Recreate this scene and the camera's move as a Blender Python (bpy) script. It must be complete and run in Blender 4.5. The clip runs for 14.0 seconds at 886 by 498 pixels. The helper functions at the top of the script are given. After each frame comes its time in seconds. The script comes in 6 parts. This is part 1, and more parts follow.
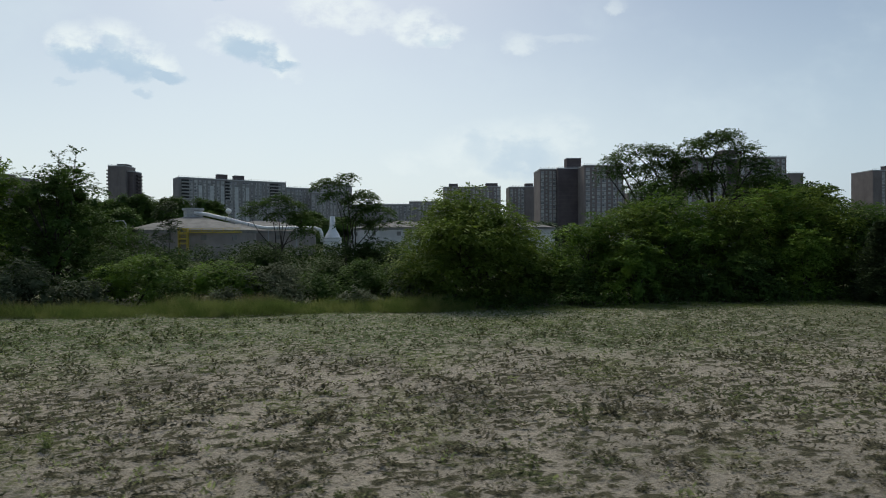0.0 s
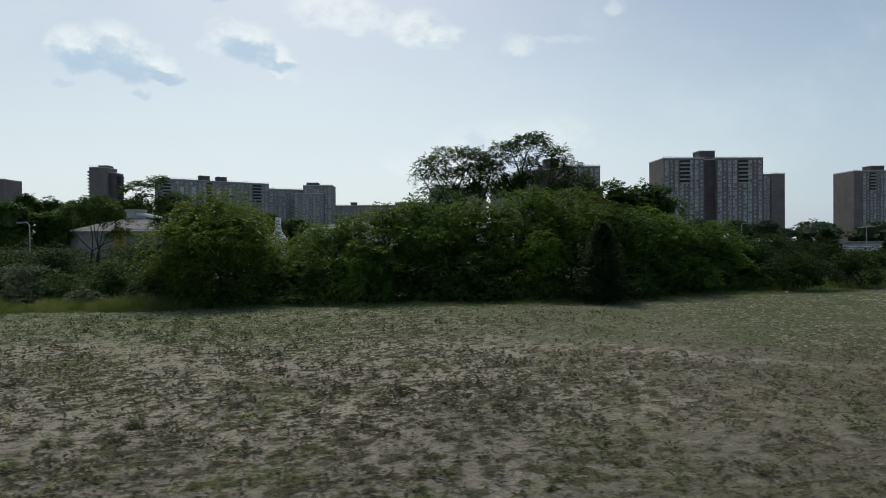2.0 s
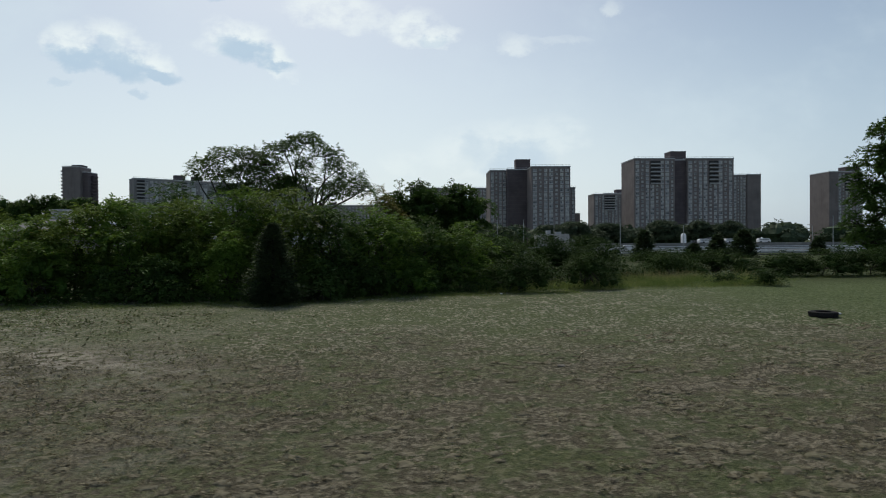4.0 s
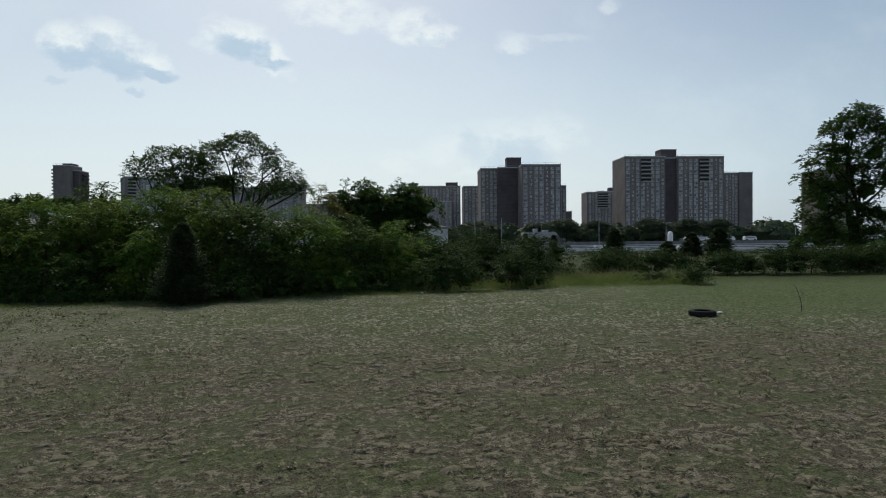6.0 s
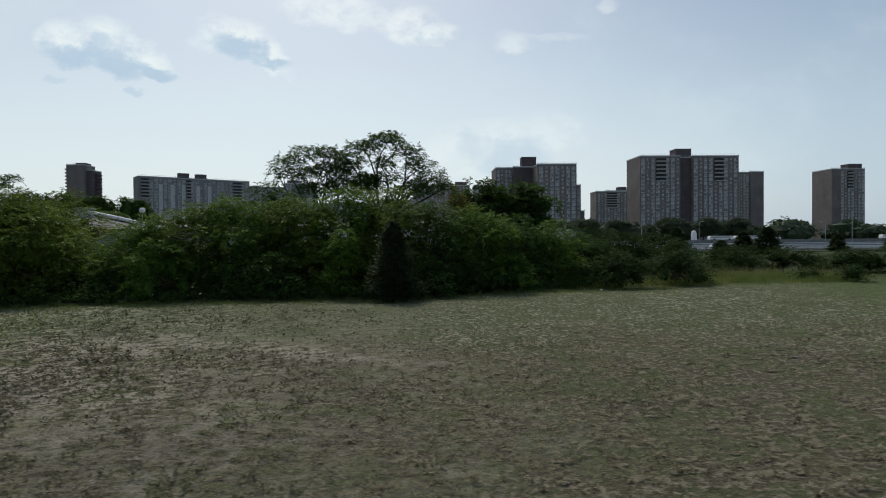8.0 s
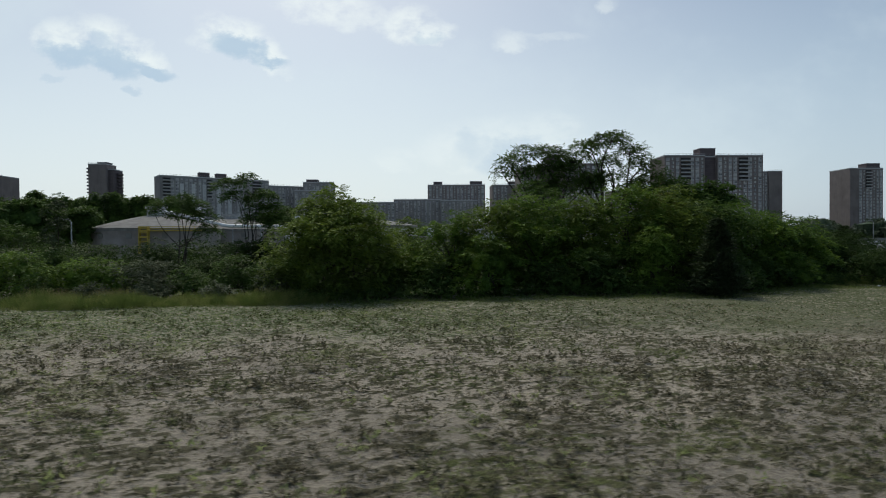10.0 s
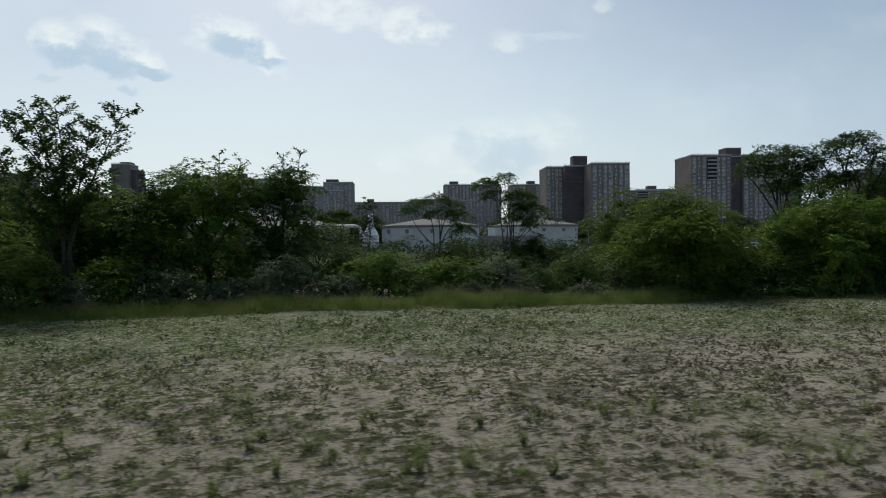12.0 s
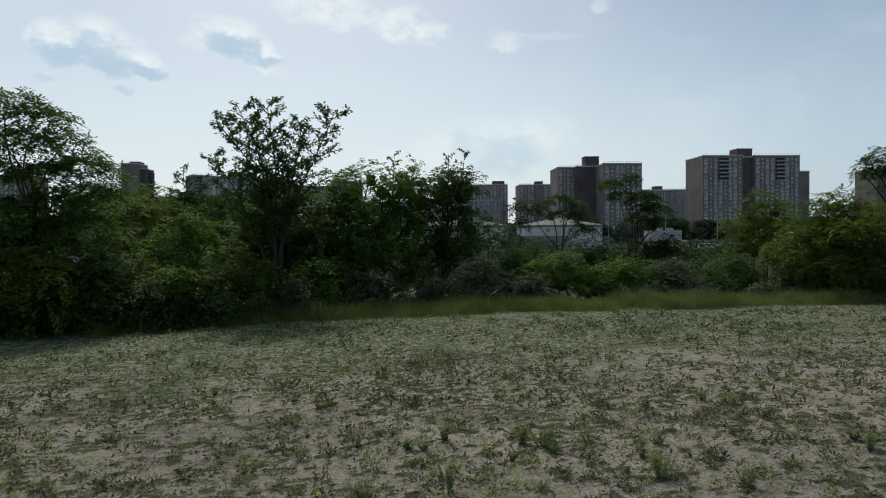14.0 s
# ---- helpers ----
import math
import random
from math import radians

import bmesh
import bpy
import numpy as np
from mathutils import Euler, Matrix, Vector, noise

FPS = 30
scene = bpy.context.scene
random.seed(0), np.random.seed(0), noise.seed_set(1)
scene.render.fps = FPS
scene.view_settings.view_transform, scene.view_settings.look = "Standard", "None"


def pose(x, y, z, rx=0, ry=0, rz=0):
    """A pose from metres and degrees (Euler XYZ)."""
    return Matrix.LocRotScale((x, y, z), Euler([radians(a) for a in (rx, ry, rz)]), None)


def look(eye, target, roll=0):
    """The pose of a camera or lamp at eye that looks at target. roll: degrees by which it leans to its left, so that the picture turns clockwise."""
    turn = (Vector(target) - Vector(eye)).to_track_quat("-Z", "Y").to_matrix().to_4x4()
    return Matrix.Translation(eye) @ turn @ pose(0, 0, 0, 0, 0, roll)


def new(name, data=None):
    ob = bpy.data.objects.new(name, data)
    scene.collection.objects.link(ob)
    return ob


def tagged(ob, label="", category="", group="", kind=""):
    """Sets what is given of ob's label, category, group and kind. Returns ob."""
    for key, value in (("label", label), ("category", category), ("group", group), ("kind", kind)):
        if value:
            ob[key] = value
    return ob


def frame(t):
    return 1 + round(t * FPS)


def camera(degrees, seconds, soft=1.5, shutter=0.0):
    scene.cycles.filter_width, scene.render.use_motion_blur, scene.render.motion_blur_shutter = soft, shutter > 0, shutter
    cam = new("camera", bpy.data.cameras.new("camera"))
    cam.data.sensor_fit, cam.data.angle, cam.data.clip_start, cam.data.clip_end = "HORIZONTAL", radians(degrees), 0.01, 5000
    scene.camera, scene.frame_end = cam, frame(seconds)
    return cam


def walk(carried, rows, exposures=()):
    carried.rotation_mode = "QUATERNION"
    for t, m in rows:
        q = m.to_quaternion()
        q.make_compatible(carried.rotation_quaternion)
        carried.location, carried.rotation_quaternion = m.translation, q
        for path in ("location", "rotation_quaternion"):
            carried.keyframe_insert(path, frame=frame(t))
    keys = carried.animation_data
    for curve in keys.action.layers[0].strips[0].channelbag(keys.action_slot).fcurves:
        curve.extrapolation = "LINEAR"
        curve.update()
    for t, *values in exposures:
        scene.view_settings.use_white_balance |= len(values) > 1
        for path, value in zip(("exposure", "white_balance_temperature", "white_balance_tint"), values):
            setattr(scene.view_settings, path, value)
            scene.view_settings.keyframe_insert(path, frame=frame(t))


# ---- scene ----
cam = camera(72.0, 14.0, 1.0, 0.16)
PATH = [
    (0, (2.021, -0.062, 3.421), (2.084, 1.937, 3.395), -0.40),
    (0.5, (5.080, -0.377, 3.407), (5.143, 1.622, 3.382), -0.45),
    (1, (8.529, -0.692, 3.373), (8.593, 1.307, 3.349), -0.45),
    (1.5, (12.354, -1.056, 3.339), (12.418, 0.943, 3.316), -0.47),
    (2, (16.454, -1.371, 3.317), (16.519, 0.628, 3.294), -0.47),
    (2.5, (20.740, -1.562, 3.305), (20.807, 0.437, 3.282), -0.43),
    (3, (25.126, -1.635, 3.290), (25.195, 0.364, 3.267), -0.40),
    (3.5, (29.720, -1.690, 3.262), (29.791, 0.308, 3.239), -0.40),
    (4, (33.960, -1.640, 3.252), (34.035, 0.358, 3.229), -0.40),
    (4.5, (37.234, -1.700, 3.260), (37.310, 0.298, 3.236), -0.42),
    (5, (38.973, -1.736, 3.268), (39.052, 0.262, 3.243), -0.44),
    (5.5, (39.384, -1.839, 3.277), (39.464, 0.159, 3.249), -0.46),
    (6, (38.673, -1.941, 3.285), (38.755, 0.057, 3.256), -0.48),
    (6.5, (37.045, -2.044, 3.293), (37.129, -0.046, 3.263), -0.50),
    (7, (34.478, -2.089, 3.307), (34.561, -0.091, 3.277), -0.50),
    (7.5, (31.134, -2.083, 3.302), (31.218, -0.085, 3.272), -0.50),
    (8, (27.371, -2.076, 3.298), (27.457, -0.078, 3.267), -0.50),
    (8.5, (23.240, -2.070, 3.293), (23.328, -0.072, 3.262), -0.50),
    (9, (18.795, -2.063, 3.289), (18.883, -0.065, 3.257), -0.50),
    (9.5, (14.085, -2.057, 3.284), (14.175, -0.059, 3.252), -0.50),
    (10, (9.261, -2.075, 3.304), (9.352, -0.077, 3.271), -0.50),
    (10.5, (4.145, -2.128, 3.326), (4.239, -0.131, 3.293), -0.53),
    (11, (-0.886, -1.990, 3.357), (-0.790, 0.007, 3.325), -0.57),
    (11.5, (-5.920, -1.772, 3.391), (-5.822, 0.225, 3.359), -0.60),
    (12, (-11.043, -1.629, 3.456), (-10.943, 0.368, 3.422), -0.57),
    (12.5, (-16.074, -1.481, 3.553), (-15.973, 0.516, 3.519), -0.53),
    (13, (-19.608, -1.382, 3.610), (-19.504, 0.615, 3.575), -0.50),
    (13.5, (-21.191, -1.228, 3.608), (-21.084, 0.769, 3.574), -0.50),
    (14, (-21.084, -1.249, 3.599), (-20.975, 0.748, 3.565), -0.50),
]
walk(cam, [(t, look(eye, target, roll)) for t, eye, target, roll in PATH], [(0, -0.05, 6600, 4), (14, -0.05, 6600, 4)])


# ---- world, sun, exposure ----
SUN_ELEV, SUN_AZ = 52.0, -13.0          # degrees; azimuth from +y towards +x


def make_world():
    world = bpy.data.worlds.new("sky")
    scene.world = world
    world.use_nodes = True
    nt = world.node_tree
    nt.nodes.clear()
    out = nt.nodes.new("ShaderNodeOutputWorld")
    bg = nt.nodes.new("ShaderNodeBackground")
    bg.inputs["Strength"].default_value = 0.1
    sky = nt.nodes.new("ShaderNodeTexSky")
    sky.sky_type = "NISHITA"
    sky.sun_disc = False
    sky.sun_elevation, sky.sun_rotation = radians(SUN_ELEV), radians(SUN_AZ)
    sky.altitude, sky.air_density, sky.dust_density, sky.ozone_density = 0, 1.0, 2.2, 1.0

    def math_(op, a, b=None, clamp=False):
        n = nt.nodes.new("ShaderNodeMath")
        n.operation, n.use_clamp = op, clamp
        for i, v in enumerate((a, b)):
            if v is None:
                continue
            if isinstance(v, (int, float)):
                n.inputs[i].default_value = v
            else:
                nt.links.new(v, n.inputs[i])
        return n.outputs[0]

    def ramp(v, lo, hi):
        n = nt.nodes.new("ShaderNodeMapRange")
        n.interpolation_type = "SMOOTHSTEP"
        n.inputs["From Min"].default_value, n.inputs["From Max"].default_value = lo, hi
        nt.links.new(v, n.inputs["Value"])
        return n.outputs["Result"]

    def mix(f, a, b):
        n = nt.nodes.new("ShaderNodeMix")
        n.data_type = "RGBA"
        nt.links.new(f, n.inputs["Factor"])
        for key, v in ((6, a), (7, b)):
            if isinstance(v, tuple):
                n.inputs[key].default_value = (*v, 1)
            else:
                nt.links.new(v, n.inputs[key])
        return n.outputs[2]

    tc = nt.nodes.new("ShaderNodeTexCoord")
    sep = nt.nodes.new("ShaderNodeSeparateXYZ")
    nt.links.new(tc.outputs["Generated"], sep.inputs[0])
    ahead = math_("MAXIMUM", sep.outputs["Y"], 0.12)
    u0, v0 = math_("DIVIDE", sep.outputs["X"], ahead), math_("DIVIDE", sep.outputs["Z"], ahead)
    com = nt.nodes.new("ShaderNodeCombineXYZ")
    nt.links.new(u0, com.inputs[0])
    nt.links.new(math_("MULTIPLY", v0, 1.5), com.inputs[1])

    def noise_(scale, detail, offset=0.0):
        n = nt.nodes.new("ShaderNodeTexNoise")
        n.noise_dimensions = "4D"
        n.inputs["W"].default_value = offset
        n.inputs["Scale"].default_value, n.inputs["Detail"].default_value = scale, detail
        n.inputs["Roughness"].default_value = 0.6
        nt.links.new(com.outputs[0], n.inputs["Vector"])
        return n.outputs[0]

    n1, n2, n3 = noise_(22, 7), noise_(20, 7, 3.1), noise_(3.2, 5, 7.7)
    n4 = noise_(9, 5, 5.3)
    u = math_("ADD", u0, math_("ADD", math_("MULTIPLY", math_("SUBTRACT", n1, 0.5), 0.055), math_("MULTIPLY", math_("SUBTRACT", n4, 0.5), 0.05)))
    v = math_("ADD", v0, math_("ADD", math_("MULTIPLY", math_("SUBTRACT", n2, 0.5), 0.055), math_("MULTIPLY", math_("SUBTRACT", n4, 0.5), 0.03)))

    def puff(cu, cv, a, b, lo=1.0, hi=0.45, shear=0.0, amount=1.0):
        du = math_("DIVIDE", math_("SUBTRACT", u, cu), a)
        dv = math_("SUBTRACT", math_("SUBTRACT", v, cv), math_("MULTIPLY", math_("SUBTRACT", u, cu), shear))
        dv = math_("DIVIDE", dv, b)
        r = math_("ADD", math_("MULTIPLY", du, du), math_("MULTIPLY", dv, dv))
        m = ramp(r, lo, hi)
        return m if amount == 1.0 else math_("MULTIPLY", m, amount)

    def union(*masks):
        m = masks[0]
        for k in masks[1:]:
            m = math_("MAXIMUM", m, k)
        return m

    front = ramp(sep.outputs["Y"], 0.25, 0.4)
    white = union(puff(-0.560, 0.322, 0.050, 0.034, 1.35, 0.25), puff(-0.505, 0.322, 0.052, 0.042, 1.35, 0.25), puff(-0.450, 0.296, 0.058, 0.036, 1.35, 0.25, -0.4),
                  puff(-0.290, 0.328, 0.060, 0.034, 1.35, 0.25, -0.3), puff(-0.245, 0.304, 0.052, 0.028, 1.35, 0.25, -0.5), puff(-0.325, 0.322, 0.040, 0.016, 1.3, 0.2, 0.0, 0.5),
                  puff(-0.140, 0.384, 0.085, 0.034, 1.3, 0.2, 0.0, 0.85), puff(-0.080, 0.360, 0.060, 0.026, 1.3, 0.2, 0.0, 0.7), puff(-0.005, 0.352, 0.048, 0.034, 1.4, 0.15), puff(0.035, 0.335, 0.036, 0.022, 1.4, 0.15),
                  puff(0.170, 0.326, 0.038, 0.020, 1.4, 0.1, 0.0, 0.6), puff(0.225, 0.330, 0.050, 0.010, 1.4, 0.1, 0.0, 0.35), puff(0.320, 0.386, 0.022, 0.014, 1.4, 0.1, 0.0, 0.45),
                  puff(0.120, 0.155, 0.120, 0.045, 1.4, 0.2, 0.1, 0.45), puff(0.22, 0.175, 0.06, 0.035, 1.4, 0.2, 0.0, 0.4), puff(-0.02, 0.13, 0.05, 0.02, 1.4, 0.2, 0.0, 0.3))
    grey = union(puff(-0.545, 0.297, 0.060, 0.022, 1.3, 0.15, -0.10), puff(-0.475, 0.284, 0.072, 0.024, 1.3, 0.15, -0.22), puff(-0.420, 0.268, 0.040, 0.016, 1.2, 0.3, -0.2), puff(-0.500, 0.318, 0.022, 0.026, 1.3, 0.2, 0.0, 0.55),
                 puff(-0.278, 0.308, 0.050, 0.024, 1.3, 0.2, -0.30), puff(-0.240, 0.292, 0.046, 0.013, 1.3, 0.2, -0.2),
                 puff(-0.455, 0.240, 0.018, 0.010, 1.2, 0.2, 0.0, 0.6), puff(-0.575, 0.255, 0.022, 0.008, 1.2, 0.2, 0.0, 0.4),
                 puff(0.028, 0.328, 0.030, 0.012, 1.3, 0.1, 0.0, 0.5), puff(-0.330, 0.400, 0.030, 0.012, 1.3, 0.1, 0.0, 0.7), puff(-0.530, 0.412, 0.075, 0.012, 1.3, 0.1, 0.0, 0.7),
                 puff(0.165, 0.135, 0.060, 0.036, 1.4, 0.1, 0.1, 0.6), puff(0.10, 0.150, 0.04, 0.028, 1.4, 0.1, 0.0, 0.35))
    veil = math_("MULTIPLY", ramp(n3, 0.42, 0.72), 0.35)
    haze = (7.3, 8.3, 9.2)
    low = ramp(math_("ABSOLUTE", sep.outputs["Z"]), 0.44, 0.04)
    col = mix(math_("MULTIPLY", low, 0.72), sky.outputs[0], mix(ramp(u0, 0.10, 0.80), (7.90, 8.75, 9.75), (5.75, 6.88, 8.36)))
    col = mix(math_("MULTIPLY", veil, front), col, haze)
    col = mix(math_("MULTIPLY", math_("MULTIPLY", math_("MULTIPLY", white, ramp(n2, 0.30, 0.62)), front), 0.72), col, (9.3, 9.8, 10.1))
    col = mix(math_("MULTIPLY", math_("MULTIPLY", math_("MULTIPLY", grey, ramp(n1, 0.18, 0.50)), front), 0.92), col, (4.9, 6.2, 7.9))
    nt.links.new(col, bg.inputs["Color"])
    nt.links.new(bg.outputs[0], out.inputs[0])


make_world()
sun = new("sun", bpy.data.lights.new("sun", "SUN"))
sun.data.energy, sun.data.angle, sun.data.color = 1.88, radians(12), (1.0, 0.94, 0.84)
sun_dir = Vector((math.sin(radians(SUN_AZ)) * math.cos(radians(SUN_ELEV)), math.cos(radians(SUN_AZ)) * math.cos(radians(SUN_ELEV)), math.sin(radians(SUN_ELEV))))
sun.matrix_world = look(sun_dir * 100, (0, 0, 0))


# ---- materials ----
class Mat:
    """A node material with a Principled surface and short ways to add nodes."""

    def __init__(self, name, rough=0.7, metal=0.0, spec=0.5):
        self.m = bpy.data.materials.new(name)
        self.m.use_nodes = True
        self.nt = self.m.node_tree
        self.b = self.nt.nodes["Principled BSDF"]
        self.b.inputs["Roughness"].default_value = rough
        self.b.inputs["Metallic"].default_value = metal
        self.b.inputs["Specular IOR Level"].default_value = spec
        self.tc = self.nt.nodes.new("ShaderNodeTexCoord")

    def noise(self, scale, detail=4, rough=0.55, stretch=None, offset=None):
        n = self.nt.nodes.new("ShaderNodeTexNoise")
        n.inputs["Scale"].default_value, n.inputs["Detail"].default_value, n.inputs["Roughness"].default_value = scale, detail, rough
        src = self.tc.outputs["Object"]
        if stretch or offset:
            mp = self.nt.nodes.new("ShaderNodeMapping")
            mp.inputs["Scale"].default_value = stretch or (1, 1, 1)
            mp.inputs["Location"].default_value = offset or (0, 0, 0)
            self.nt.links.new(src, mp.inputs[0])
            src = mp.outputs[0]
        self.nt.links.new(src, n.inputs["Vector"])
        return n.outputs[0]

    def ramp(self, v, lo, hi, a=0.0, b=1.0):
        n = self.nt.nodes.new("ShaderNodeMapRange")
        n.interpolation_type = "SMOOTHSTEP"
        for key, x in (("From Min", lo), ("From Max", hi), ("To Min", a), ("To Max", b)):
            n.inputs[key].default_value = x
        self.nt.links.new(v, n.inputs["Value"])
        return n.outputs["Result"]

    def math(self, op, a, b=0.0):
        n = self.nt.nodes.new("ShaderNodeMath")
        n.operation = op
        for i, v in enumerate((a, b)):
            if isinstance(v, (int, float)):
                n.inputs[i].default_value = v
            else:
                self.nt.links.new(v, n.inputs[i])
        return n.outputs[0]

    def mix(self, f, a, b):
        n = self.nt.nodes.new("ShaderNodeMix")
        n.data_type = "RGBA"
        if isinstance(f, (int, float)):
            n.inputs["Factor"].default_value = f
        else:
            self.nt.links.new(f, n.inputs["Factor"])
        for key, v in ((6, a), (7, b)):
            if isinstance(v, tuple):
                n.inputs[key].default_value = (*v, 1)
            else:
                self.nt.links.new(v, n.inputs[key])
        return n.outputs[2]

    def cells(self, scale, warp, amount):
        """Distance from the middle of scattered cells, their outline warped by a noise."""
        mp = self.nt.nodes.new("ShaderNodeVectorMath")
        mp.operation = "MULTIPLY_ADD"
        n = self.nt.nodes.new("ShaderNodeTexNoise")
        n.inputs["Scale"].default_value, n.inputs["Detail"].default_value = warp, 4
        self.nt.links.new(self.tc.outputs["Object"], n.inputs["Vector"])
        self.nt.links.new(n.outputs["Color"], mp.inputs[0])
        mp.inputs[1].default_value = (amount, amount, 0)
        self.nt.links.new(self.tc.outputs["Object"], mp.inputs[2])
        v = self.nt.nodes.new("ShaderNodeTexVoronoi")
        v.voronoi_dimensions = "2D"
        v.inputs["Scale"].default_value = scale
        self.nt.links.new(mp.outputs[0], v.inputs["Vector"])
        return v.outputs["Distance"]

    def island(self):
        return self.nt.nodes.new("ShaderNodeNewGeometry").outputs["Random Per Island"]

    def attribute(self, name):
        n = self.nt.nodes.new("ShaderNodeAttribute")
        n.attribute_name = name
        return n.outputs["Fac"]

    def random(self):
        return self.nt.nodes.new("ShaderNodeObjectInfo").outputs["Random"]

    def axes(self):
        n = self.nt.nodes.new("ShaderNodeSeparateXYZ")
        self.nt.links.new(self.tc.outputs["Object"], n.inputs[0])
        return n.outputs

    def colour(self, c):
        if isinstance(c, tuple):
            self.b.inputs["Base Color"].default_value = (*c, 1)
        else:
            self.nt.links.new(c, self.b.inputs["Base Color"])

    def bump(self, h, strength=0.3, dist=0.02):
        n = self.nt.nodes.new("ShaderNodeBump")
        n.inputs["Strength"].default_value, n.inputs["Distance"].default_value = strength, dist
        self.nt.links.new(h, n.inputs["Height"])
        self.nt.links.new(n.outputs[0], self.b.inputs["Normal"])

    def translucent(self, colour, share):
        out = self.nt.nodes["Material Output"]
        tr = self.nt.nodes.new("ShaderNodeBsdfTranslucent")
        if isinstance(colour, tuple):
            tr.inputs[0].default_value = (*colour, 1)
        else:
            self.nt.links.new(colour, tr.inputs[0])
        mx = self.nt.nodes.new("ShaderNodeMixShader")
        mx.inputs[0].default_value = share
        self.nt.links.new(self.b.outputs[0], mx.inputs[1])
        self.nt.links.new(tr.outputs[0], mx.inputs[2])
        self.nt.links.new(mx.outputs[0], out.inputs[0])


def leaf_material(name, dark, mid, light, share=0.35, gloss=0.13):
    k = Mat(name, 0.62, spec=gloss)
    r = k.island()
    patch = k.math("ADD", k.math("MULTIPLY", k.noise(0.9, 3), 0.55), k.math("MULTIPLY", k.noise(0.32, 2, offset=(4, 4, 4)), 0.45))
    c = k.mix(k.ramp(r, -0.3, 1.3), dark, mid)
    c = k.mix(k.math("MULTIPLY", k.ramp(patch, 0.43, 0.62), 0.85), c, light)
    k.colour(c)
    k.translucent(k.mix(0.5, c, light), share)
    return k.m


LEAF_GREEN = leaf_material("leaf_green", (0.040, 0.086, 0.016), (0.078, 0.150, 0.026), (0.180, 0.285, 0.042))
LEAF_OLIVE = leaf_material("leaf_olive", (0.056, 0.094, 0.018), (0.096, 0.152, 0.027), (0.170, 0.240, 0.040))
LEAF_DARK = leaf_material("leaf_dark", (0.036, 0.070, 0.019), (0.058, 0.108, 0.027), (0.096, 0.164, 0.036), 0.3, 0.09)
LEAF_LIME = leaf_material("leaf_lime", (0.105, 0.188, 0.028), (0.152, 0.251, 0.040), (0.190, 0.292, 0.050), 0.4)
LEAF_GREY = leaf_material("leaf_grey", (0.060, 0.085, 0.043), (0.093, 0.123, 0.068), (0.153, 0.183, 0.119), 0.25)
LEAF_RUST = leaf_material("leaf_rust", (0.095, 0.095, 0.026), (0.145, 0.140, 0.036), (0.190, 0.185, 0.045))
LEAF_CEDAR = leaf_material("leaf_cedar", (0.032, 0.052, 0.025), (0.052, 0.079, 0.035), (0.076, 0.108, 0.048), 0.2, 0.08)
# Leaf for the farthest trees, greyed and blued to carry the distance haze.
LEAF_FAR_HAZED = leaf_material("leaf_far_hazed", (0.050, 0.075, 0.045), (0.070, 0.100, 0.058), (0.095, 0.130, 0.075), 0.2)
LEAF_DEEP = leaf_material("leaf_deep", (0.021, 0.041, 0.012), (0.034, 0.064, 0.017), (0.053, 0.088, 0.024), 0.25, 0.05)
LEAF_FEATHER = leaf_material("leaf_feather", (0.059, 0.115, 0.025), (0.092, 0.167, 0.034), (0.126, 0.211, 0.046), 0.45)
LEAF_YELLOW = leaf_material("leaf_yellow", (0.120, 0.140, 0.026), (0.180, 0.205, 0.036), (0.235, 0.255, 0.050), 0.45)


def grass_material():
    """Green blades that turn to straw-coloured seed heads at their tips."""
    k = Mat("grass_blade", 0.62, spec=0.13)
    z = k.axes()[2]
    c = k.mix(k.ramp(k.island(), -0.3, 1.3), (0.100, 0.150, 0.040), (0.165, 0.218, 0.060))
    c = k.mix(k.math("MULTIPLY", k.ramp(k.noise(0.9, 3), 0.43, 0.62), 0.8), c, (0.250, 0.280, 0.096))
    heads = k.math("MULTIPLY", k.ramp(z, 0.50, 0.85), k.ramp(k.math("ADD", k.noise(0.5, 3, offset=(8, 1, 0)), k.math("MULTIPLY", k.island(), 0.15)), 0.45, 0.62))
    c = k.mix(k.math("MULTIPLY", heads, 0.8), c, (0.270, 0.215, 0.130))
    k.colour(c)
    k.translucent(c, 0.5)
    return k.m


GRASS = grass_material()
WEED = leaf_material("weed_leaf", (0.185, 0.235, 0.090), (0.265, 0.320, 0.125), (0.345, 0.390, 0.170), 0.55)


def clump_material():
    k = Mat("dry_clump", 0.95, spec=0.1)
    r = k.island()
    p, q = k.noise(0.35, 4), k.noise(14.0, 4, 0.7)
    x, y, _ = k.axes()
    dry = k.mix(r, (0.074, 0.069, 0.044), (0.185, 0.170, 0.110))
    green = k.mix(r, (0.072, 0.094, 0.034), (0.185, 0.220, 0.084))
    straw = k.mix(r, (0.190, 0.168, 0.110), (0.340, 0.300, 0.205))
    c = k.mix(k.math("MAXIMUM", k.math("MULTIPLY", k.ramp(p, 0.50, 0.64), 0.8), k.math("MULTIPLY", k.ramp(x, 0.0, -16.0), k.ramp(r, 0.35, 0.6))), dry, green)
    c = k.mix(k.math("MULTIPLY", k.ramp(x, 18.0, 32.0), k.ramp(p, 0.70, 0.50)), c, straw)
    c = k.mix(k.math("MULTIPLY", k.ramp(y, 14.0, 26.0), 0.85), c, k.mix(k.math("MULTIPLY", k.ramp(r, 0.55, 0.7), k.ramp(x, 4.0, 24.0)), green, straw))
    c = k.mix(k.math("MULTIPLY", k.ramp(q, 0.5, 0.75), 0.4), c, (0.205, 0.185, 0.130))
    k.colour(c)
    k.translucent(c, 0.15)
    return k.m


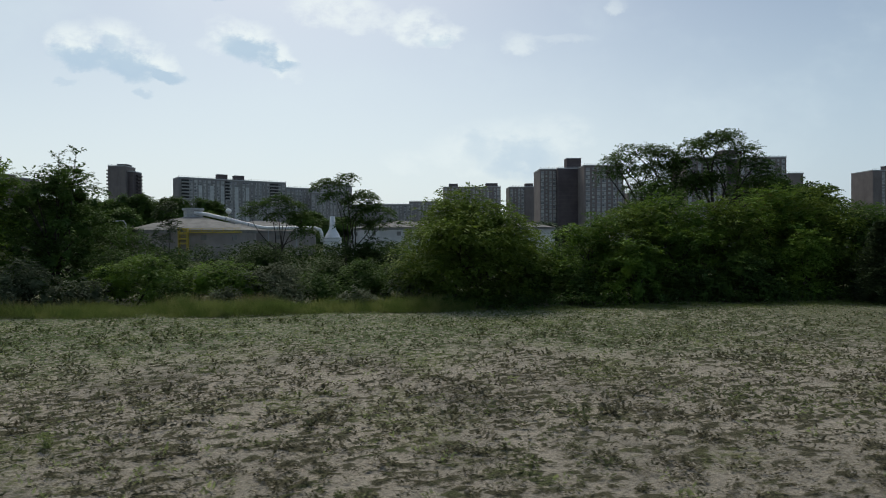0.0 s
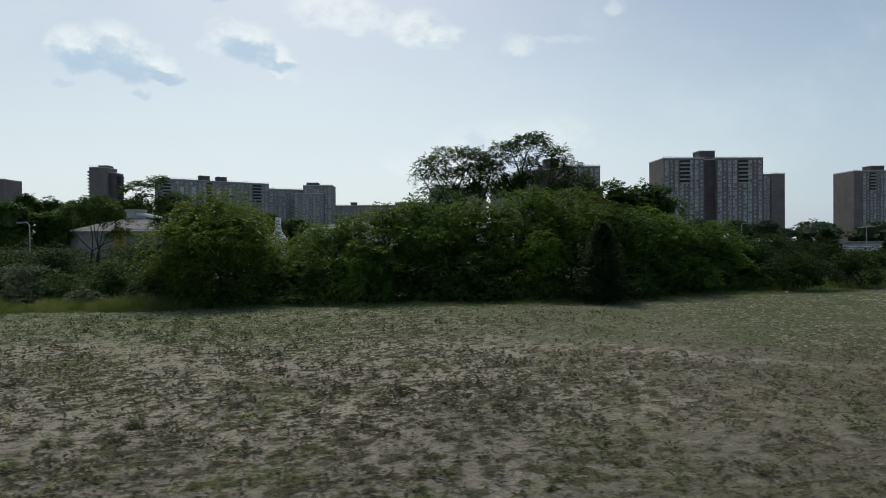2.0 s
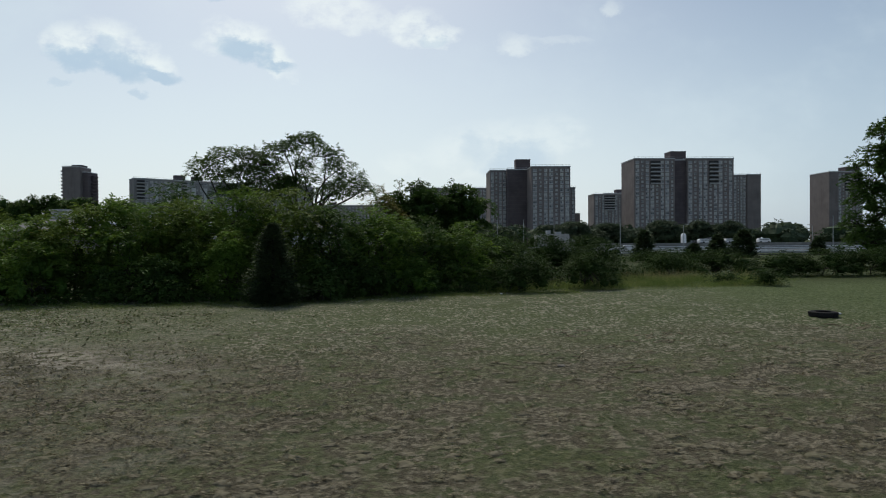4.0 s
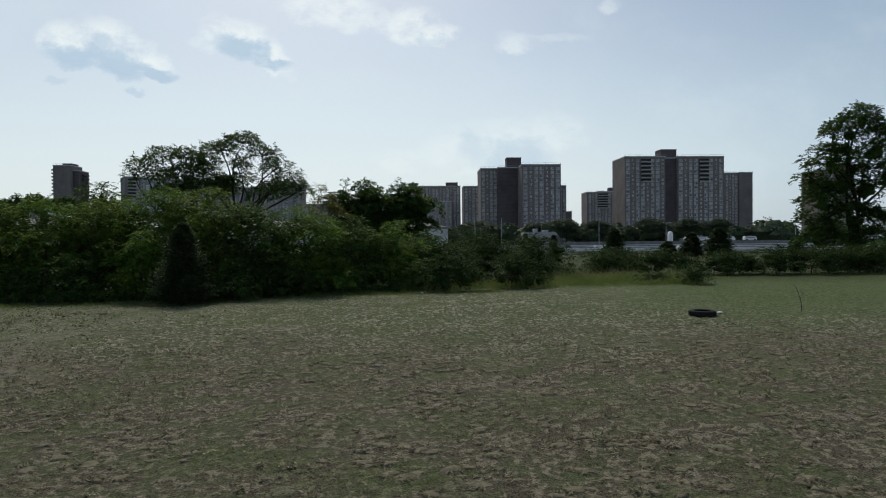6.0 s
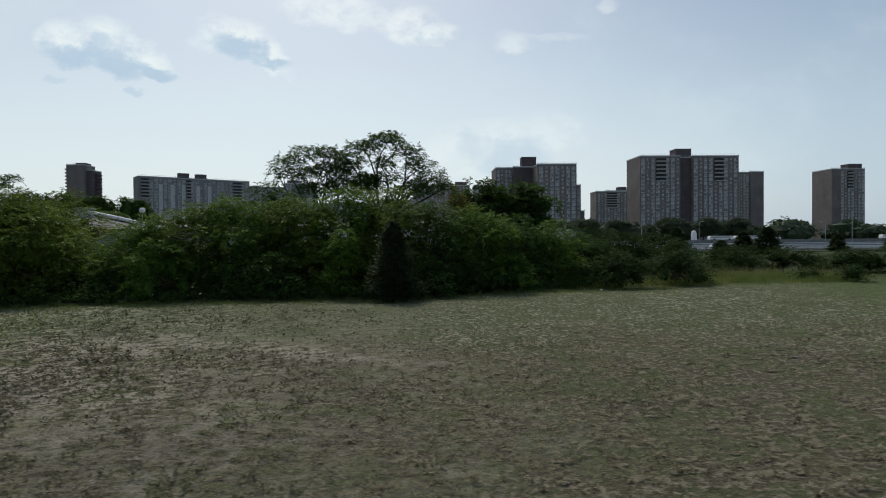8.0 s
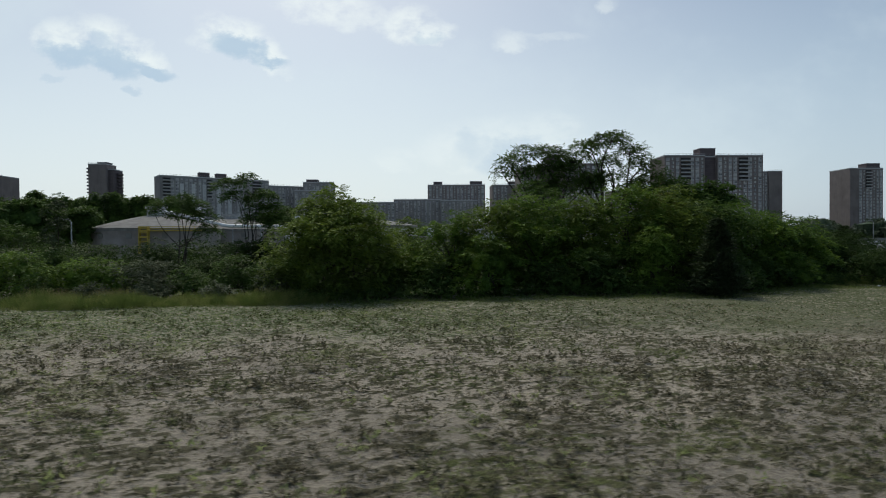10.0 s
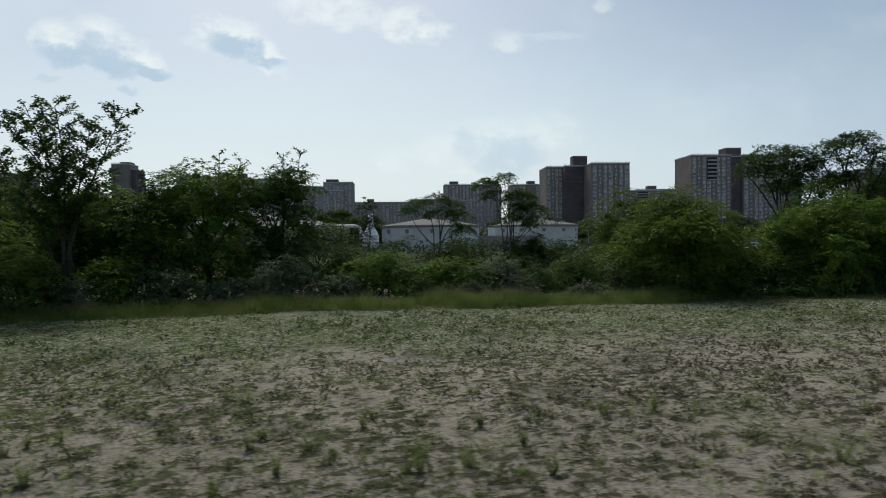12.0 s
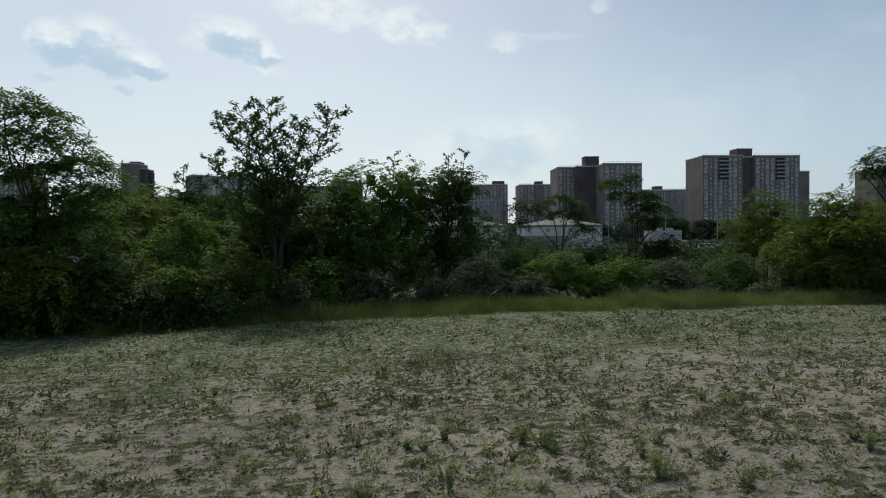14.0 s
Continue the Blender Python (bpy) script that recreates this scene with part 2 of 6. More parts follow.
def ground_material():
    k = Mat("sandy_ground", 0.95, spec=0.10)
    x, y, _ = k.axes()
    big, patch = k.noise(0.16, 4, 0.55), k.noise(0.8, 5, 0.6, offset=(3, 8, 0))
    spot, small, fine = k.noise(3.0, 6, 0.66, offset=(9, 2, 0)), k.noise(7.0, 5, 0.6, offset=(5, 1, 0)), k.noise(30.0, 4, 0.75)

    def part_of(v, amount):
        return k.math("MULTIPLY", k.math("SUBTRACT", v, 0.5), amount)

    tuft = k.attribute("tuft")
    cover_of = k.math("ADD", k.math("ADD", k.math("MULTIPLY", tuft, 0.42), k.math("ADD", part_of(spot, 0.45), 0.37)), k.math("ADD", part_of(patch, 0.40), k.math("ADD", part_of(small, 0.75), part_of(fine, 0.6))))
    cover_of = k.math("ADD", cover_of, k.ramp(k.math("ADD", x, part_of(patch, 10.0)), 2.0, 26.0, 0.0, 0.065))
    cover_of = k.math("ADD", cover_of, k.math("MULTIPLY", k.ramp(k.math("ADD", y, part_of(big, 10.0)), 15.0, 24.0), k.ramp(x, 2.0, 16.0, 0.0, 0.06)))
    sand = k.mix(k.ramp(big, 0.3, 0.7), (0.265, 0.240, 0.196), (0.345, 0.305, 0.246))
    sand = k.mix(k.ramp(fine, 0.35, 0.65), sand, (0.470, 0.425, 0.352))
    sand = k.mix(k.math("MULTIPLY", k.ramp(small, 0.50, 0.66), 0.45), sand, (0.140, 0.124, 0.096))
    sand = k.mix(k.math("MULTIPLY", k.ramp(k.noise(17.0, 4, 0.7, offset=(1, 3, 0)), 0.50, 0.60), 0.45), sand, (0.105, 0.096, 0.068))
    crust = k.math("MULTIPLY", k.ramp(k.noise(0.30, 4, 0.6, offset=(6, 11, 0)), 0.49, 0.64), k.ramp(spot, 0.36, 0.56, 0.25, 0.75))
    trodden = k.math("MULTIPLY", k.ramp(k.math("ADD", y, k.math("ADD", part_of(big, 9.0), part_of(patch, 5.0))), 11.0, 7.5), k.ramp(x, 4.0, 18.0, 0.25, 0.6))
    crust = k.math("MAXIMUM", crust, k.math("MULTIPLY", trodden, k.ramp(small, 0.60, 0.46)))
    sand = k.mix(crust, sand, k.mix(k.ramp(fine, 0.35, 0.65), (0.092, 0.086, 0.072), (0.205, 0.190, 0.160)))
    sand = k.mix(k.math("MULTIPLY", k.ramp(k.noise(62.0, 3, 0.7, offset=(2, 6, 0)), 0.54, 0.64), 0.55), sand, (0.095, 0.082, 0.064))
    # Dry brown and olive tuft cover, coloured darker for the shade between clumps.
    brown = k.mix(k.ramp(fine, 0.35, 0.65), (0.046, 0.045, 0.029), (0.126, 0.118, 0.076))
    olive = k.mix(k.ramp(fine, 0.35, 0.65), (0.050, 0.060, 0.028), (0.125, 0.140, 0.066))
    green_side = k.math("MAXIMUM", k.math("MULTIPLY", k.ramp(patch, 0.50, 0.38), 0.8), k.math("MULTIPLY", k.ramp(x, -2.0, -24.0), 1.0))
    west = k.mix(k.ramp(cover_of, 0.465, 0.545), sand, k.mix(green_side, brown, olive))
    mat_of = k.math("ADD", k.math("ADD", k.math("MULTIPLY", tuft, 0.16), k.math("ADD", part_of(spot, 0.80), 0.365)), k.math("ADD", part_of(patch, 0.45), k.math("ADD", part_of(small, 1.5), part_of(fine, 0.35))))
    mats = k.ramp(mat_of, 0.445, 0.525)
    beyond = k.ramp(k.math("ADD", y, part_of(big, 16.0)), 13.0, 22.0)
    turf = k.mix(k.ramp(fine, 0.38, 0.62), (0.036, 0.032, 0.022), (0.142, 0.124, 0.086))
    turf = k.mix(k.math("MAXIMUM", k.math("MULTIPLY", k.ramp(patch, 0.55, 0.42), 0.7), k.math("MULTIPLY", beyond, 0.95)), turf, k.mix(k.ramp(fine, 0.35, 0.65), (0.040, 0.056, 0.024), (0.108, 0.132, 0.058)))
    turf = k.mix(k.math("MULTIPLY", k.ramp(small, 0.46, 0.60), 0.45), turf, (0.175, 0.156, 0.112))
    straw = k.mix(beyond, k.mix(k.ramp(fine, 0.35, 0.65), (0.105, 0.092, 0.066), (0.300, 0.266, 0.196)), k.mix(k.ramp(fine, 0.35, 0.65), (0.175, 0.163, 0.120), (0.395, 0.360, 0.280)))
    east = k.mix(k.math("MULTIPLY", mats, 0.92), turf, straw)
    moss = k.math("MULTIPLY", k.ramp(k.noise(0.45, 4, 0.6, offset=(7, 3, 0)), 0.49, 0.60), k.ramp(small, 0.42, 0.56))
    east = k.mix(k.math("MULTIPLY", moss, 0.5), east, k.mix(fine, (0.046, 0.066, 0.022), (0.112, 0.142, 0.046)))
    east = k.mix(k.math("MULTIPLY", k.ramp(k.math("ADD", x, part_of(big, 12.0)), 44.0, 56.0), k.ramp(k.math("ADD", y, part_of(patch, 8.0)), 16.0, 28.0, 0.0, 0.85)), east, k.mix(k.ramp(k.math("ADD", k.math("MULTIPLY", fine, 0.5), k.math("MULTIPLY", small, 0.5)), 0.38, 0.60), (0.040, 0.062, 0.022), (0.118, 0.146, 0.060)))
    side = k.ramp(k.math("ADD", k.math("ADD", x, part_of(big, 26.0)), k.math("ADD", part_of(patch, 14.0), part_of(spot, 16.0))), 16.0, 31.0)
    belt = k.math("MULTIPLY", k.ramp(k.math("ADD", x, part_of(patch, 10.0)), 20.0, 0.0, 0.6, 1.0), k.math("MULTIPLY", k.ramp(k.math("ADD", k.math("ADD", y, k.ramp(x, 0.0, -30.0, 0.0, 5.0)), part_of(big, 16.0)), 15.0, 22.0), k.ramp(small, 0.42, 0.54, 0.15, 1.0)))
    west = k.mix(k.math("MULTIPLY", belt, 0.85), west, k.mix(k.ramp(fine, 0.35, 0.65), (0.048, 0.084, 0.028), (0.130, 0.176, 0.072)))
    herb = k.math("MULTIPLY", k.ramp(k.noise(0.33, 4, 0.6, offset=(15, 4, 0)), 0.53, 0.63), k.ramp(small, 0.42, 0.55))
    west = k.mix(k.math("MULTIPLY", herb, 0.5), west, k.mix(k.ramp(fine, 0.35, 0.65), (0.070, 0.092, 0.024), (0.175, 0.205, 0.062)))
    c = k.mix(side, west, east)
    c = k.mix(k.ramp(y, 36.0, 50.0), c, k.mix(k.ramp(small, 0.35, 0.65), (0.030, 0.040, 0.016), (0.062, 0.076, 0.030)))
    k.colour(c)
    rise = k.math("MULTIPLY", spot, 0.5)
    k.bump(k.math("ADD", rise, k.math("ADD", k.math("MULTIPLY", small, 0.9), k.math("MULTIPLY", fine, 0.3))), 1.0, 0.10)
    return k.m


def plain(name, a, b, rough=0.7, metal=0.0, scale=2.0, bump=0.15, spec=0.4):
    k = Mat(name, rough, metal, spec)
    n = k.noise(scale, 5, 0.6)
    k.colour(k.mix(k.ramp(n, 0.3, 0.7), a, b))
    if bump:
        k.bump(k.noise(scale * 8, 3), bump, 0.01)
    return k.m


def brick_material(name, a, b):
    k = Mat(name, 0.9, spec=0.2)
    n = k.noise(0.12, 5, 0.6)
    z = k.axes()[2]
    course = k.math("FRACT", k.math("MULTIPLY", z, 1 / 2.65))
    c = k.mix(k.ramp(n, 0.3, 0.7), a, b)
    c = k.mix(k.math("MULTIPLY", k.ramp(course, 0.90, 0.96), 0.25), c, (0.22, 0.19, 0.17))
    c = k.mix(k.math("MULTIPLY", k.ramp(k.noise(0.5, 4, 0.6, (1, 1, 0.12)), 0.5, 0.75), 0.3), c, (0.07, 0.06, 0.06))
    k.colour(c)
    return k.m


def window_material():
    """Panes of glass, some with pale curtains or blinds behind."""
    k = Mat("window_glass", 0.15, spec=0.6)
    r = k.island()
    c = k.mix(k.ramp(r, 0.0, 0.55), (0.12, 0.125, 0.135), (0.30, 0.305, 0.315))
    k.colour(k.mix(k.ramp(r, 0.62, 0.66), c, k.mix(k.noise(0.3, 3), (0.34, 0.335, 0.31), (0.56, 0.55, 0.52))))
    return k.m


BARK = plain("bark", (0.045, 0.038, 0.030), (0.095, 0.080, 0.065), 0.9, scale=6, bump=0.5)
BARK_DARK = plain("bark_dark", (0.022, 0.019, 0.016), (0.050, 0.042, 0.036), 0.9, scale=6, bump=0.5)
GROUND = ground_material()
CLUMP = clump_material()
# Brown brick paled and cooled: the air's haze is mixed into its colour.
HAZED_BRICK = brick_material("hazed_brown_brick", (0.178, 0.154, 0.149), (0.228, 0.199, 0.191))
BRICK_DARK = brick_material("dark_brick", (0.092, 0.076, 0.082), (0.126, 0.106, 0.110))
BRICK_GREY = brick_material("grey_brick", (0.225, 0.215, 0.215), (0.285, 0.273, 0.270))
PANEL = plain("pale_panel", (0.40, 0.40, 0.41), (0.50, 0.50, 0.50), 0.7, scale=0.3, bump=0)
WINDOW_FRAME = plain("window_frame_grey", (0.315, 0.312, 0.312), (0.405, 0.402, 0.402), 0.7, scale=0.3, bump=0)
PANE = window_material()
# Near-black for balcony shade panels and for the kerb strip.
RECESS = plain("shaded_recess", (0.030, 0.030, 0.032), (0.050, 0.048, 0.048), 0.8, scale=0.5, bump=0)
CONCRETE = plain("concrete", (0.30, 0.295, 0.285), (0.40, 0.39, 0.375), 0.85, scale=0.8)
TANK_WALL = plain("tank_wall", (0.225, 0.200, 0.190), (0.315, 0.288, 0.275), 0.85, scale=0.35)
ROOFING = plain("grey_roofing", (0.175, 0.172, 0.166), (0.250, 0.246, 0.238), 0.9, scale=0.6, spec=0.15)
WHITE_STEEL = plain("white_steel", (0.62, 0.63, 0.64), (0.76, 0.77, 0.78), 0.45, scale=1.2, bump=0.05)
GALV = plain("galvanised_steel", (0.28, 0.29, 0.30), (0.40, 0.41, 0.42), 0.5, 0.3, scale=1.5, bump=0.05)
PALE_WALL = plain("pale_wall", (0.46, 0.46, 0.46), (0.58, 0.58, 0.575), 0.7, scale=0.4)
YELLOW = plain("yellow_paint", (0.36, 0.26, 0.035), (0.46, 0.34, 0.05), 0.5, scale=1.5, bump=0.05)
RUBBER = plain("tyre_rubber", (0.010, 0.010, 0.011), (0.024, 0.023, 0.023), 0.9, scale=9, bump=0.3, spec=0.2)
ASPHALT = plain("asphalt", (0.045, 0.045, 0.048), (0.075, 0.074, 0.075), 0.9, scale=0.6)
LITTER = plain("white_litter", (0.55, 0.55, 0.53), (0.72, 0.72, 0.70), 0.6, scale=6)
STONE = plain("pale_stone", (0.20, 0.19, 0.175), (0.28, 0.27, 0.25), 0.85, scale=5, bump=0.4)
CLAY = plain("clay_stone", (0.11, 0.10, 0.088), (0.17, 0.155, 0.135), 0.9, scale=6, bump=0.3)
CAR_PAINT = plain("white_car_paint", (0.60, 0.61, 0.62), (0.70, 0.70, 0.71), 0.25, scale=1, bump=0)


# ---- mesh helpers ----
class Build:
    """Collects vertices and faces of one mesh."""

    def __init__(self):
        self.v, self.f = [], []

    def box(self, x0, x1, y0, y1, z0, z1, m=None):
        n = len(self.v)
        pts = [(x, y, z) for z in (z0, z1) for y in (y0, y1) for x in (x0, x1)]
        self.v += [tuple(m @ Vector(p)) for p in pts] if m else pts
        self.f += [tuple(n + i for i in q) for q in ((0, 2, 3, 1), (4, 5, 7, 6), (0, 1, 5, 4), (2, 6, 7, 3), (0, 4, 6, 2), (1, 3, 7, 5))]
        return self

    def tube(self, pts, radii, sides=6, cap=True):
        n = len(self.v)
        pts = [Vector(p) for p in pts]
        for i, p in enumerate(pts):
            d = (pts[min(i + 1, len(pts) - 1)] - pts[max(i - 1, 0)]).normalized()
            a = d.cross(Vector((0.31, 0.95, 0.05))).normalized()
            b = d.cross(a)
            for k in range(sides):
                w = 2 * math.pi * k / sides
                self.v.append(tuple(p + (a * math.cos(w) + b * math.sin(w)) * radii[i]))
        for i in range(len(pts) - 1):
            for k in range(sides):
                q = (k + 1) % sides
                self.f.append((n + i * sides + k, n + i * sides + q, n + (i + 1) * sides + q, n + (i + 1) * sides + k))
        if cap:
            self.f.append(tuple(n + k for k in reversed(range(sides))))
            self.f.append(tuple(n + (len(pts) - 1) * sides + k for k in range(sides)))
        return self

    def lathe(self, profile, sides=32, cx=0.0, cy=0.0, closed=False):
        n = len(self.v)
        for r, z in profile:
            for k in range(sides):
                w = 2 * math.pi * k / sides
                self.v.append((cx + r * math.cos(w), cy + r * math.sin(w), z))
        rows = len(profile)
        for i in range(rows if closed else rows - 1):
            j = (i + 1) % rows
            for k in range(sides):
                q = (k + 1) % sides
                self.f.append((n + i * sides + k, n + i * sides + q, n + j * sides + q, n + j * sides + k))
        return self

    def mesh(self, name, smooth=False):
        me = bpy.data.meshes.new(name)
        me.from_pydata(self.v, [], self.f)
        if smooth:
            me.shade_smooth()
        me.update()
        return me


def part(name, data, material, parent=None, label="", smooth=False):
    """Links a Build or a mesh as one mesh object under a thing or a part."""
    me = data.mesh(name, smooth) if isinstance(data, Build) else data
    me.materials.append(material)
    ob = new(name, me)
    if parent:
        ob.parent = parent
    return tagged(ob, label)


def thing(name, m, label, category, group="", kind=""):
    ob = new(name)
    ob.empty_display_size = 0.2
    ob.matrix_world = m
    return tagged(ob, label, category, group, kind)


def quads(name, co):
    """A mesh of loose four-cornered leaves from an array (n, 4, 3)."""
    n = len(co)
    me = bpy.data.meshes.new(name)
    me.vertices.add(4 * n)
    me.vertices.foreach_set("co", np.ascontiguousarray(co, dtype=np.float32).ravel())
    me.loops.add(4 * n)
    me.loops.foreach_set("vertex_index", np.arange(4 * n, dtype=np.int32))
    me.polygons.add(n)
    me.polygons.foreach_set("loop_start", np.arange(0, 4 * n, 4, dtype=np.int32))
    me.update(calc_edges=True)
    return me


def unit(a):
    return a / np.maximum(np.linalg.norm(a, axis=-1, keepdims=True), 1e-6)


def leaf_quads(base, way, up, length, width, fold=0.25):
    """Folded kite-shaped leaves: base points, directions, upward sides, lengths and widths."""
    side = unit(np.cross(way, up))
    nrm = np.cross(side, way)
    length, width = length[:, None], width[:, None]
    tip = base + way * length
    mid = base + way * length * 0.45 + nrm * width * fold
    return np.stack([base, mid + side * width * 0.5, tip, mid - side * width * 0.5], 1)


def sprays(rng, org, way, span, count, leaf, width, droop=0.35, spread=0.9):
    """Twigs with leaflets on both sides: origins, directions, lengths; count leaflets each."""
    n = len(org)
    s = (np.arange(count) + 0.6) / count
    side = unit(np.cross(way, np.array([0.0, 0.0, 1.0])) + 1e-4)
    pos = org[:, None] + way[:, None] * (span[:, None] * s)[..., None]
    pos[..., 2] -= droop * span[:, None] * s ** 2
    sign = np.where(np.arange(count) % 2, 1.0, -1.0)[None, :, None]
    d = side[:, None] * sign * spread + way[:, None] * 0.65 + rng.normal(0, 0.28, (n, count, 3))
    d[..., 2] -= droop * 0.6
    d = unit(d)
    up = unit(np.array([0.0, 0.0, 1.0]) + rng.normal(0, 0.27, (n, count, 3)))
    size = leaf * rng.uniform(0.65, 1.25, (n, count))
    return leaf_quads(pos.reshape(-1, 3), d.reshape(-1, 3), up.reshape(-1, 3), size.ravel(), (size * width / leaf).ravel())


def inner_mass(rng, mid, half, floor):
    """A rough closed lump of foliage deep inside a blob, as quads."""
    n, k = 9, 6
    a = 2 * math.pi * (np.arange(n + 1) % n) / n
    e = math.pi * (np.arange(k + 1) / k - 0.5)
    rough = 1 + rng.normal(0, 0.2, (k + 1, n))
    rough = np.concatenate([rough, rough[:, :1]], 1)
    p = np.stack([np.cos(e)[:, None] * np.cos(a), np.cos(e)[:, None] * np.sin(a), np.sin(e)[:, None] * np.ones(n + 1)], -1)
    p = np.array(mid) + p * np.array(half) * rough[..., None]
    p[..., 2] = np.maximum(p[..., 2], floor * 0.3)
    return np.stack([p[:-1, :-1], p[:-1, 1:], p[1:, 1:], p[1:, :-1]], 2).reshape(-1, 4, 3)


def crown_quads(rng, blobs, clusters=0.9, per=11, count=5, span=0.42, leaf=0.205, width=0.09, radius=0.70, core=5.0, core_size=0.24, flat=0.38, droop=0.35, floor=0.12, solid=0.0, rise=0.8):
    """Leaves for a crown of ellipsoid blobs (x, y, z, rx, ry, rz): domed pads of leaf sprays stand out from each shell in tiers,
    with small leaves in the hollows between them."""
    out, spots = [], []
    up = np.array([0.0, 0.0, 1.0])
    for bx, by, bz, rx, ry, rz in blobs:
        area = 4 * math.pi * (((rx * ry) ** 1.6 + (rx * rz) ** 1.6 + (ry * rz) ** 1.6) / 3) ** (1 / 1.6)
        nc = max(4, int(area * clusters))
        u = unit(rng.normal(0, 1, (nc, 3)))
        u[:, 2] = np.where(u[:, 2] < (-0.45 if bz < 1.6 * rz else -0.12), -u[:, 2], u[:, 2])
        lump = 1 + 0.13 * np.sin(u[:, 0] * 5 + bx) + 0.12 * np.sin(u[:, 2] * 6 + by * 2 + u[:, 1] * 4)
        r = lump * (0.96 - np.abs(rng.normal(0, 0.13, nc))) + (rng.random(nc) < 0.10) * rng.uniform(0.05, 0.28, nc)
        c = np.array([bx, by, bz]) + u * np.array([rx, ry, rz]) * r[:, None]
        c[:, 2] = np.maximum(c[:, 2], floor + 0.25 * rng.random(nc))
        keep = (u[:, 1] < 0.4) | (rng.random(nc) < 0.6)
        for other in blobs:
            o = np.array(other)
            if other != (bx, by, bz, rx, ry, rz) and np.abs(o[0] - bx) < 6 and np.abs(o[1] - by) < 6:
                keep &= (((c - o[:3]) / o[3:]) ** 2).sum(1) > 0.56
        c, u = c[keep], u[keep]
        nc = len(c)
        if nc == 0:
            continue
        spots.append(c)
        size = rng.uniform(0.55, 1.35, nc)
        k = rng.poisson(per * size ** 2) + 2
        idx = np.repeat(np.arange(nc), k)
        n = len(idx)
        face = unit(u * 0.55 + up * rise + rng.normal(0, 0.15, (nc, 3)))[idx]
        q = rng.random(n) ** 0.5
        away = rng.normal(0, 1, (n, 3))
        away = unit(away - face * (away * face).sum(1, keepdims=True))
        ring = (radius * size)[idx, None]
        org = c[idx] + away * ring * q[:, None] * 0.85 + face * ring * flat * (1 - q[:, None] ** 2) + rng.normal(0, 0.04, (n, 3))
        org[:, 2] = np.maximum(org[:, 2], floor)
        way = unit(away * 0.9 + u[idx] * 0.3 + face * (0.35 - 0.55 * q[:, None]) + rng.normal(0, 0.22, (n, 3)))
        out.append(sprays(rng, org, way, span * rng.uniform(0.6, 1.2, n), count, leaf, width, droop))
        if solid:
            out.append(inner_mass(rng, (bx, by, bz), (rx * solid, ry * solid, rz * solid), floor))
        if core:
            m = int(area * core * 0.85)
            w = unit(rng.normal(0, 1, (m, 3)))
            pos = np.array([bx, by, bz]) + w * np.array([rx, ry, rz]) * (rng.uniform(0.30, 0.74, m))[:, None]
            pos[:, 2] = np.maximum(pos[:, 2], floor)
            long = core_size * rng.uniform(0.6, 1.2, m)
            out.append(leaf_quads(pos, unit(rng.normal(0, 1, (m, 3))), unit(rng.normal(0, 0.6, (m, 3)) + up), long, long * 0.5))
    return np.concatenate(out), np.concatenate(spots)


def limb(b, p0, p1, r0, r1, rng, bow=0.15, steps=5, sides=5):
    p0, p1 = Vector(p0), Vector(p1)
    d = (p1 - p0).length
    k = Vector(rng.normal(0, bow * d * 0.5, 3))
    k.z = abs(k.z) * 0.6
    pts = [p0.lerp(p1, i / steps) + k * math.sin(math.pi * i / steps) for i in range(steps + 1)]
    b.tube(pts, [r0 + (r1 - r0) * i / steps for i in range(steps + 1)], sides, cap=False)
    return pts


def plant(name, label, category, x, y, blobs, leaf_mat, seed, stems=((0, 0),), fork=0.35, girth=0.06, twig=0.0, group="", bark=None, zbase=None, **kw):
    """A shrub or tree: stems that fork into limbs, one to each blob, and a crown of leaf sprays. Blob places are from its base."""
    rng = np.random.default_rng(seed)
    co, spots = crown_quads(rng, blobs, **kw)
    ob = thing(name, pose(x, y, gz(x, y) if zbase is None else zbase), label, category, group)
    b = Build()
    top = max(k[2] for k in blobs)
    nodes = []
    for i, (sx, sy) in enumerate(stems):
        mine = blobs[i::len(stems)] or blobs[:1]
        mx = sum(k[0] for k in mine) / len(mine)
        my = sum(k[1] for k in mine) / len(mine)
        knee = (sx + (mx - sx) * 0.35, sy + (my - sy) * 0.35, top * fork)
        limb(b, (sx, sy, -0.15), knee, girth, girth * 0.75, rng, 0.08, 6, 7)
        for k in mine:
            pts = limb(b, knee, (k[0], k[1], k[2] + 0.1 * k[5]), girth * 0.62, girth * 0.2, rng, 0.2, 4, 4)
            nodes += pts[1:]
    if twig:
        pick = spots[rng.random(len(spots)) < twig]
        arr = np.array(nodes)
        for p in pick:
            j = arr[np.argmin(((arr - p) ** 2).sum(1) + (arr[:, 2] > p[2]) * 0.6)]
            limb(b, j, p, girth * 0.17, girth * 0.06, rng, 0.2, 3, 3)
    part("trunk", b, bark or BARK_DARK, ob, smooth=True)
    part("crown", quads("crown", co), leaf_mat, ob)
    return ob


